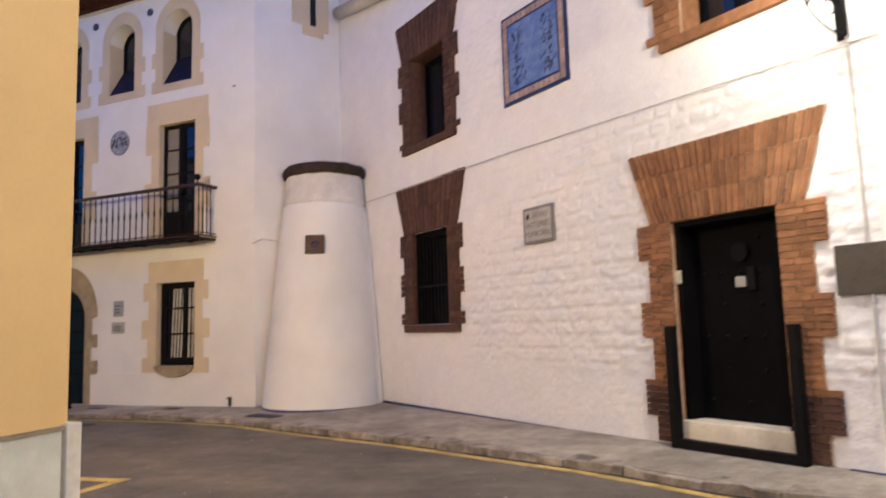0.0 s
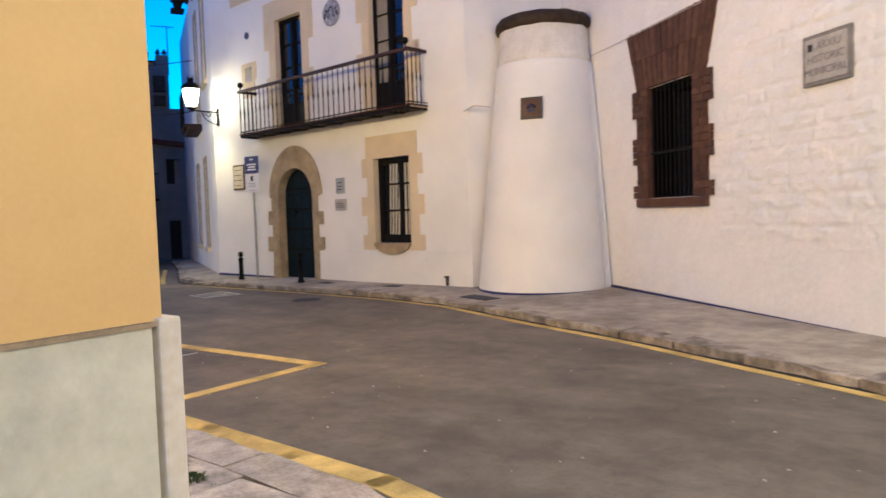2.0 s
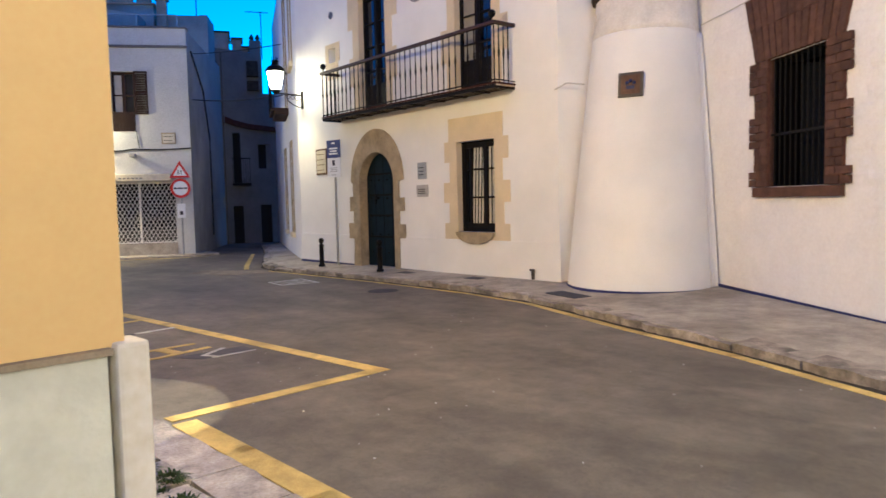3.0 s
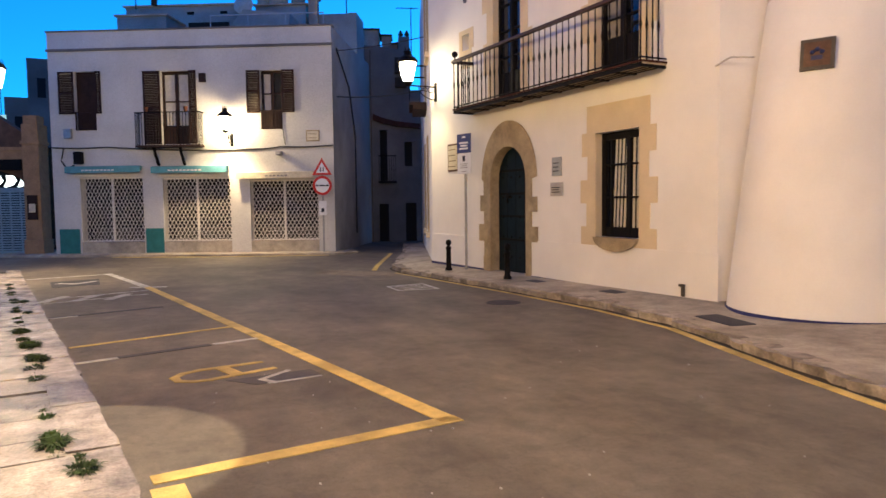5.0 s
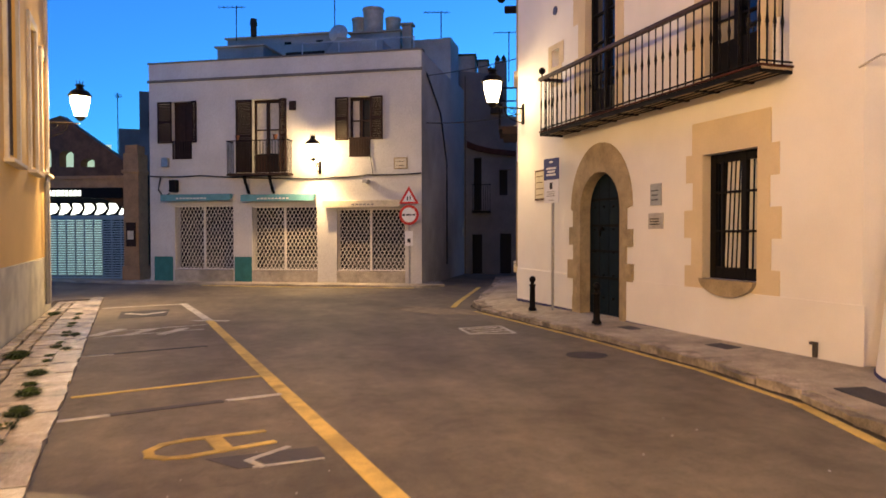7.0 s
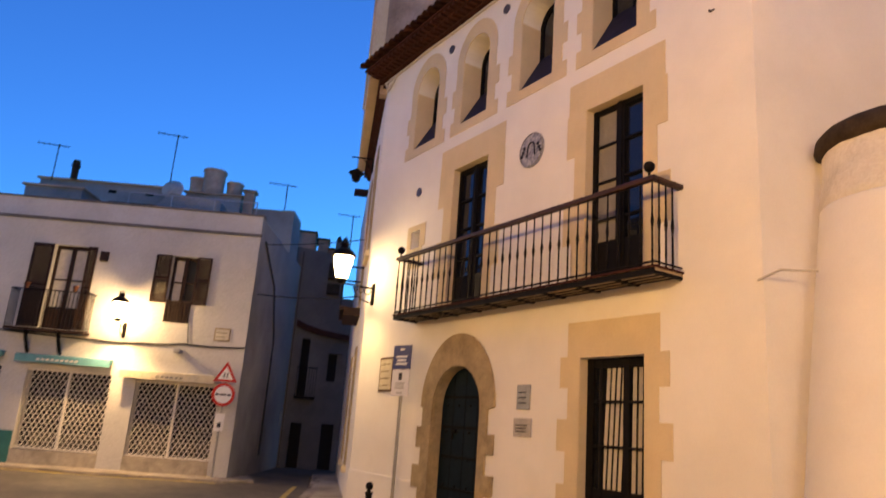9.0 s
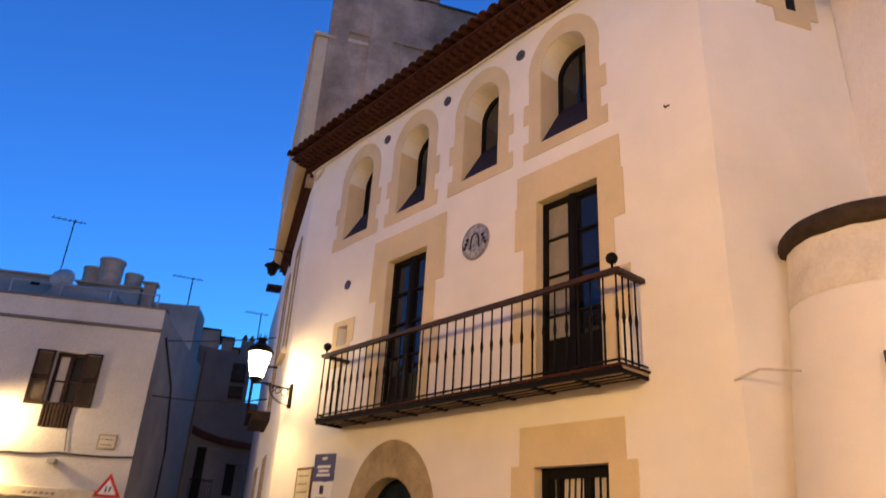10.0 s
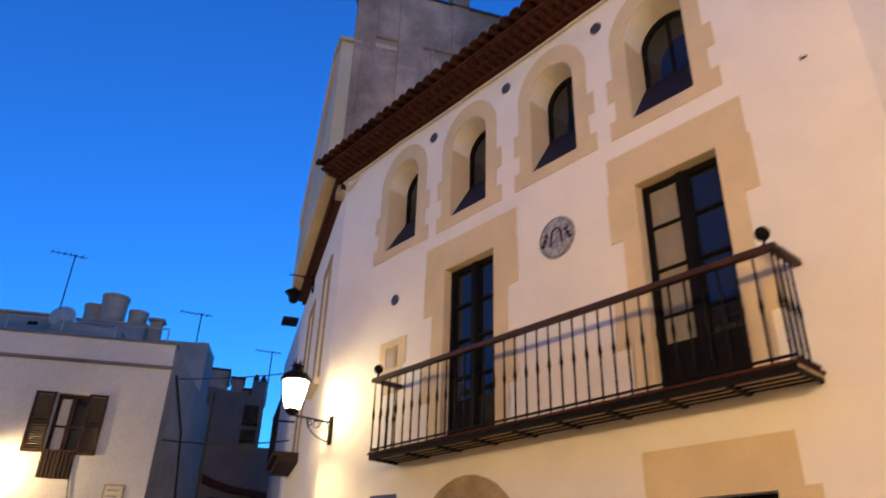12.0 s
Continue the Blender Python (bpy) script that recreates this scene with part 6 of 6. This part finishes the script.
mark([(-12.95, 3.65), (-12.86, 3.3)], 0.09, PAINT_W, "worn white bay line on the road")
mark([(-16.0, 4.85), (-15.4, 3.2)], 0.05, PAINT_W, "thin white bay line on the road")
mark([(-15.3, 4.75), (-14.8, 3.2)], 0.05, PAINT_W, "thin white bay line on the road")
for k in range(3):
    mark([(-15.75 + 0.2 * (2 - k) * 0.6, 4.45 - 0.5 * k), (-15.05 + 0.1 * (2 - k), 4.15 - 0.5 * k)], 0.16, PAINT_W, "white hatched bar on the road")
mark([(-18.6, 3.95), (-18.2, 3.6), (-18.5, 3.3)], 0.14, PAINT_W, "worn white bay symbol on the road")
flat_patch = bmesh.new()
flat(flat_patch, [(-19.2, 4.05), (-17.8, 4.05), (-17.6, 3.2), (-19.0, 3.1)], lambda x: ground_z(x) - 0.01, lambda x: ground_z(x) + 0.003)
tagged(link("road_patch", flat_patch, PATCH), "dark square patch in the asphalt", "road", kind="structure")
mark([(-8.49, 5.26), (-8.43, 4.72), (-8.36, 4.56), (-8.22, 4.47), (-8.08, 4.49), (-8.0, 4.6), (-8.0, 4.74), (-8.17, 5.31)], 0.07, PAINT_Y, "yellow letter painted in the parking bay")
mark([(-8.42, 4.90), (-8.08, 4.98)], 0.12, PAINT_Y, "yellow cross stroke of the bay letter")
flat_patch = bmesh.new()
flat(flat_patch, [(-7.95, 5.60), (-7.68, 5.62), (-7.62, 5.05), (-7.9, 4.85)], lambda x: ground_z(x) - 0.01, lambda x: ground_z(x) + 0.003)
tagged(link("road_patch", flat_patch, FADED_PATCH), "small dark patch in the asphalt", "road", kind="structure")
mark([(-8.0, 5.40), (-7.78, 5.12), (-7.62, 5.2)], 0.05, PAINT_W, "worn white scrap of paint on the road")
mark([(-7.62, 5.15), (-7.66, 5.6)], 0.03, PAINT_W, "worn white scrap of paint on the road")
# yellow lines along the kerbs
mark([(x, y - 0.12) for x, y in RIGHT_KERB[8:]], 0.095, PAINT_Y, "yellow line along the kerb")
mark([(x, y - 0.12) for x, y in RIGHT_KERB[4:9]], 0.06, PAINT_Y, "worn thin yellow line along the kerb")
mark([(-23.2, 12.75), (-18.5, 10.4), (-17.4, 9.9)], 0.12, PAINT_Y, "yellow line turning into the lane")
mark([(-5.6, 4.17), (-4.85, 4.20), (-3.9, 4.23), (-3.15, 4.26), (-2.6, 4.19), (-2.15, 3.95), (-1.86, 3.5), (-1.73, 2.5), (-1.70, 0), (-1.70, -8)], 0.17, PAINT_Y, "thick yellow line round the pavement corner")
mark([(-27.4, 4.65), (-25.58, 7.53), (-23.75, 10.75)], 0.16, PAINT_Y, "yellow line before the shops")
# painted box on the road near the lane
mark([(-13.9, 8.8), (-14.0, 9.55), (-13.05, 9.42), (-13.2, 8.72), (-13.9, 8.8)], 0.05, PAINT_W, "white painted square on the road")
for k in range(3):
    mark([(-13.75 + k * 0.22, 8.9), (-13.8 + k * 0.22, 9.4)], 0.06, PAINT_W, "white painted square on the road")

# far pavement before the shops
bm = bmesh.new()
flat(bm, [(-33.5, -3.0), (-30.0, 0.9), (-28.6, 2.9), (-25.7, 7.6), (-23.7, 11.1), (-24.0, 11.9), (-26.0, 12.4), (-31, 3.0), (-34, -2)], lambda x: ground_z(x) - 0.2, lambda x: ground_z(x) + 0.07)
tagged(link("pavement", bm, CONCRETE), "narrow concrete pavement before the shops", "pavement", kind="structure")


# ---- kerb stones, slabs, drains, weeds ----
def along(pts):
    out, s = [], 0.0
    for (x0, y0), (x1, y1) in zip(pts, pts[1:]):
        l = math.hypot(x1 - x0, y1 - y0)
        out.append((s, l, x0, y0, (x1 - x0) / l, (y1 - y0) / l))
        s += l
    return out, s


def at(legs, s):
    for a, l, x, y, dx, dy in legs:
        if s <= a + l:
            return x + dx * (s - a), y + dy * (s - a), dx, dy
    a, l, x, y, dx, dy = legs[-1]
    return x + dx * l, y + dy * l, dx, dy


def kerb_row(pts, parent, width, drop, top, inward, length, wild):
    legs, total = along(pts)
    rnd = random.Random(11)
    s = 0.0
    variants = []
    for k in range(6):
        bm = bmesh.new()
        box(bm, -0.5, 0.5, -0.5, 0.5, -0.5, 0.5)
        bmesh.ops.subdivide_edges(bm, edges=[e for e in bm.edges if abs(e.verts[0].co.x - e.verts[1].co.x) > 0.5], cuts=3)
        for v in bm.verts:
            if v.co.z > 0:
                v.co.z += rnd.uniform(-0.06, 0.03) * wild
                v.co.y += rnd.uniform(-0.09, 0.05) * wild * (1 if v.co.y < 0 else 0)
        me = unit("kerb_stone", bm)
        me.materials.append(KERB if parent is pavement_right else SLAB)
        variants.append(me)
    while s < total - 0.1:
        l = min(length * rnd.uniform(0.7, 1.25), total - s)
        x0, y0, _, _ = at(legs, s)
        x1, y1, _, _ = at(legs, s + l)
        yaw = math.degrees(math.atan2(y1 - y0, x1 - x0))
        d = Vector((x1 - x0, y1 - y0)).normalized()
        n = Vector((-d.y, d.x)) * inward
        cx, cy = (x0 + x1) / 2 + n.x * width / 2, (y0 + y1) / 2 + n.y * width / 2
        z1 = ground_z(cx) + top + rnd.uniform(-0.012, 0.006) * wild
        z0 = ground_z(cx) - drop
        o = new("kerb_stone", rnd.choice(variants))
        o.parent = parent
        o.matrix_basis = pose(cx, cy, (z0 + z1) / 2, rnd.uniform(-1, 1) * wild, 0, yaw + (0 if inward > 0 else 180)) @ Matrix.Diagonal((math.hypot(x1 - x0, y1 - y0) - 0.022, width, z1 - z0, 1))
        s += l


kerb_row(RIGHT_KERB, pavement_right, 0.24, 0.1, 0.096, 1, 0.85, 1.9)
kerb_row(LEFT_KERB, pavement_left, 0.285, 0.1, 0.045, -1, 0.70, 0.7)

# slabs between kerb and yellow wall
rnd = random.Random(3)
slabs = []
for k in range(5):
    bm = bmesh.new()
    box(bm, -0.5, 0.5, -0.5, 0.5, -0.5, 0.5)
    for v in bm.verts:
        if v.co.z > 0:
            v.co.z += rnd.uniform(-0.12, 0.08)
            v.co.x += rnd.uniform(-0.02, 0.02)
            v.co.y += rnd.uniform(-0.03, 0.03)
    me = unit("paving_slab", bm)
    me.materials.append(SLAB)
    slabs.append(me)


def slab(x, y, lx, ly, yaw):
    o = new("paving_slab", rnd.choice(slabs))
    o.parent = pavement_left
    o.matrix_basis = pose(x, y, ground_z(x) + 0.012 + rnd.uniform(-0.004, 0.004), rnd.uniform(-0.4, 0.4), rnd.uniform(-0.4, 0.4), yaw) @ Matrix.Diagonal((lx - rnd.uniform(0.03, 0.06), ly - rnd.uniform(0.03, 0.06), 0.06, 1))


yaw = math.degrees(math.atan2(0.0968, 0.9953))
x = -3.0
while x > -21.5:
    l = rnd.uniform(0.42, 0.85) if x > -11 else rnd.uniform(0.22, 0.5)
    top_y = 4.02 + (x + 6.1) * 0.104 - 0.30
    low_y = 3.2 + (x + 3.26) * 0.0973
    if x > -4.6:
        top_y = 3.82
    # a broad outer row, then smaller stones towards the wall
    w0 = (top_y - low_y) * (0.62 if x > -9 else 0.5)
    slab(x - l / 2, top_y - w0 / 2, l, w0, yaw)
    m = 1 if x > -6.5 else 2
    for i in range(m):
        if x > -9:
            slab(x - l * (i + 0.5) / m, (low_y + top_y - w0) / 2, l / m, top_y - w0 - low_y, yaw)
        else:
            for j in range(2):
                hh = (top_y - w0 - low_y) / 2
                slab(x - l * (i + 0.5) / m - 0.06 * j, low_y + hh * (j + 0.5), l / m, hh, yaw)
    x -= l
for j in range(14):
    y = 3.55 - j * 0.62
    for i in range(2):
        slab(-2.85 + i * 0.68 + 0.08 * (j % 2), y, 0.68, 0.62, 90 * 0 + rnd.uniform(-1, 1))

# drain covers on the pavement
for x, y, w, l, yw in ((-7.5, 10.32, 0.72, 0.30, -15), (-10.2, 11.0, 0.4, 0.25, 0), (-12.2, 10.95, 0.35, 0.2, 0)):
    g = tagged(link("drain_cover", boxes((-w / 2, w / 2, -l / 2, l / 2, -0.03, 0.006), bevel=0.004), PATCH, None, pose(x, y, ground_z(x) + (0.098 if w > 0.5 else 0.115), 1.5, 0, yw)), "dark iron drain cover set in the pavement", "drain cover", "covers in the pavement")
bm = bmesh.new()
tube(bm, (0, 0, -0.02), (0, 0, 0.005), 0.26, seg=24)
tagged(link("manhole_cover", bm, PATCH, None, pose(-10.8, 9.4, ground_z(-10.8))), "round dark manhole cover in the road", "manhole cover")


def weed(x, y, z, size, n):
    bm = bmesh.new()
    for k in range(n):
        a = rnd.uniform(0, 2 * math.pi)
        r = size * rnd.uniform(0.05, 0.5)
        b = Vector((x + r * math.cos(a), y + r * 0.7 * math.sin(a), z))
        t = b + Vector((math.cos(a) * size * rnd.uniform(0.1, 0.6), math.sin(a) * size * rnd.uniform(0.1, 0.5), size * rnd.uniform(0.04, 0.28)))
        m = (b + t) / 2 + Vector((0, 0, size * 0.14))
        s = Vector((-math.sin(a), math.cos(a), 0)) * 0.0035
        v = [bm.verts.new(p) for p in (b - s, b + s, m + s * 1.4, t, m - s * 1.4)]
        bm.faces.new(v)
    return tagged(link("weed", bm, GRASS), "tuft of green weeds growing from a pavement joint", "weed", "weeds in the pavement")


for x, y, s, n in ((-6.6, 3.62, 0.20, 70), (-6.05, 3.78, 0.17, 50), (-7.3, 3.55, 0.12, 24), (-9.5, 3.38, 0.22, 80), (-10.4, 3.26, 0.22, 80), (-8.6, 3.42, 0.16, 40), (-9.0, 2.95, 0.16, 40), (-11.5, 3.1, 0.2, 50), (-12.9, 2.6, 0.3, 90), (-13.4, 3.05, 0.15, 40), (-4.6, 3.72, 0.15, 40), (-4.25, 3.66, 0.14, 34), (-3.95, 3.62, 0.12, 30), (-3.3, 3.45, 0.12, 20), (-18.5, 1.95, 0.25, 60), (-15.0, 2.9, 0.16, 30)):
    weed(x, y, ground_z(x) + 0.02, s, n * 4)
    weed(x - 0.22, y - 0.03, ground_z(x) + 0.02, s * 0.6, n * 2)
    weed(x + 0.2, y + 0.02, ground_z(x) + 0.02, s * 0.45, n)

for k in range(16):
    x = -9.2 - k * 0.62 + rnd.uniform(-0.2, 0.2)
    weed(x, 3.68 + (x + 6.1) * 0.104 + rnd.uniform(-0.03, 0.03), ground_z(x) + 0.02, rnd.uniform(0.08, 0.2), 110)

# dirt gathered in the gutter; worn lane-mouth concrete patch, paled by painted lantern light
legs, total = along(RIGHT_KERB)
bm = bmesh.new()
last = None
for k in range(int(total / 0.12)):
    x, y, dx, dy = at(legs, k * 0.12)
    wd = 0.035 + 0.05 * noise.noise(Vector((k * 0.11, 3, 0))) + 0.03 * rnd.random()
    a = bm.verts.new((x - dy * 0.03, y + dx * 0.03, ground_z(x) + 0.012))
    b = bm.verts.new((x + dy * max(wd, 0.01), y - dx * max(wd, 0.01), ground_z(x) + 0.003))
    if last:
        bm.faces.new((last[1], b, a, last[0]))
    last = (a, b)
tagged(link("gutter_dirt", bm, JOINT), "dark dirt gathered along the kerb", "dirt", kind="stuff")
bm = bmesh.new()
pts = [(-16.9 + (1.05 + 0.12 * math.sin(3 * a) + 0.1 * math.sin(7 * a + 1)) * math.cos(a), 9.3 + (0.62 + 0.08 * math.sin(5 * a)) * math.sin(a) + 0.45 * math.cos(a)) for a in [2 * math.pi * k / 36 for k in range(36)]]
flat(bm, pts, lambda x: ground_z(x) - 0.02, lambda x: ground_z(x) + 0.004)
tagged(link("road_patch", bm, LIT_WORN_PATCH), "worn concrete patch in the asphalt, paled for lantern light", "road patch", kind="structure")

# small litter and flakes on the road
bm = bmesh.new()
for k in range(70):
    x, y = rnd.uniform(-8, 0.5), rnd.uniform(4.6, 8.6)
    s = rnd.uniform(0.003, 0.008)
    box(bm, x - s, x + s, y - s * 0.7, y + s * 0.7, ground_z(x), ground_z(x) + 0.006)
tagged(link("litter", bm, PAINT_W), "scattered tiny pale flakes on the asphalt", "litter", kind="stuff")

# downlight under the eaves of the yellow house: the sharp pool on the pavement
dl = tagged(link("wall_downlight", boxes((-0.06, 0.06, -0.62, 0.0, -0.04, 0.04), bevel=0.01), IRON, None, LEFT @ pose(3.1, 0, 3.3)), "small black downlight fixed to the yellow wall", "lamp")
sl = bpy.data.lights.new("downlight_beam", 'SPOT')
sl.energy, sl.color, sl.spot_size, sl.spot_blend, sl.shadow_soft_size = 360, LAMP_WHITE, radians(42), 0.12, 0.03
so = new("downlight_beam", sl)
so.parent = dl
so.location = (0, -0.55, -0.06)
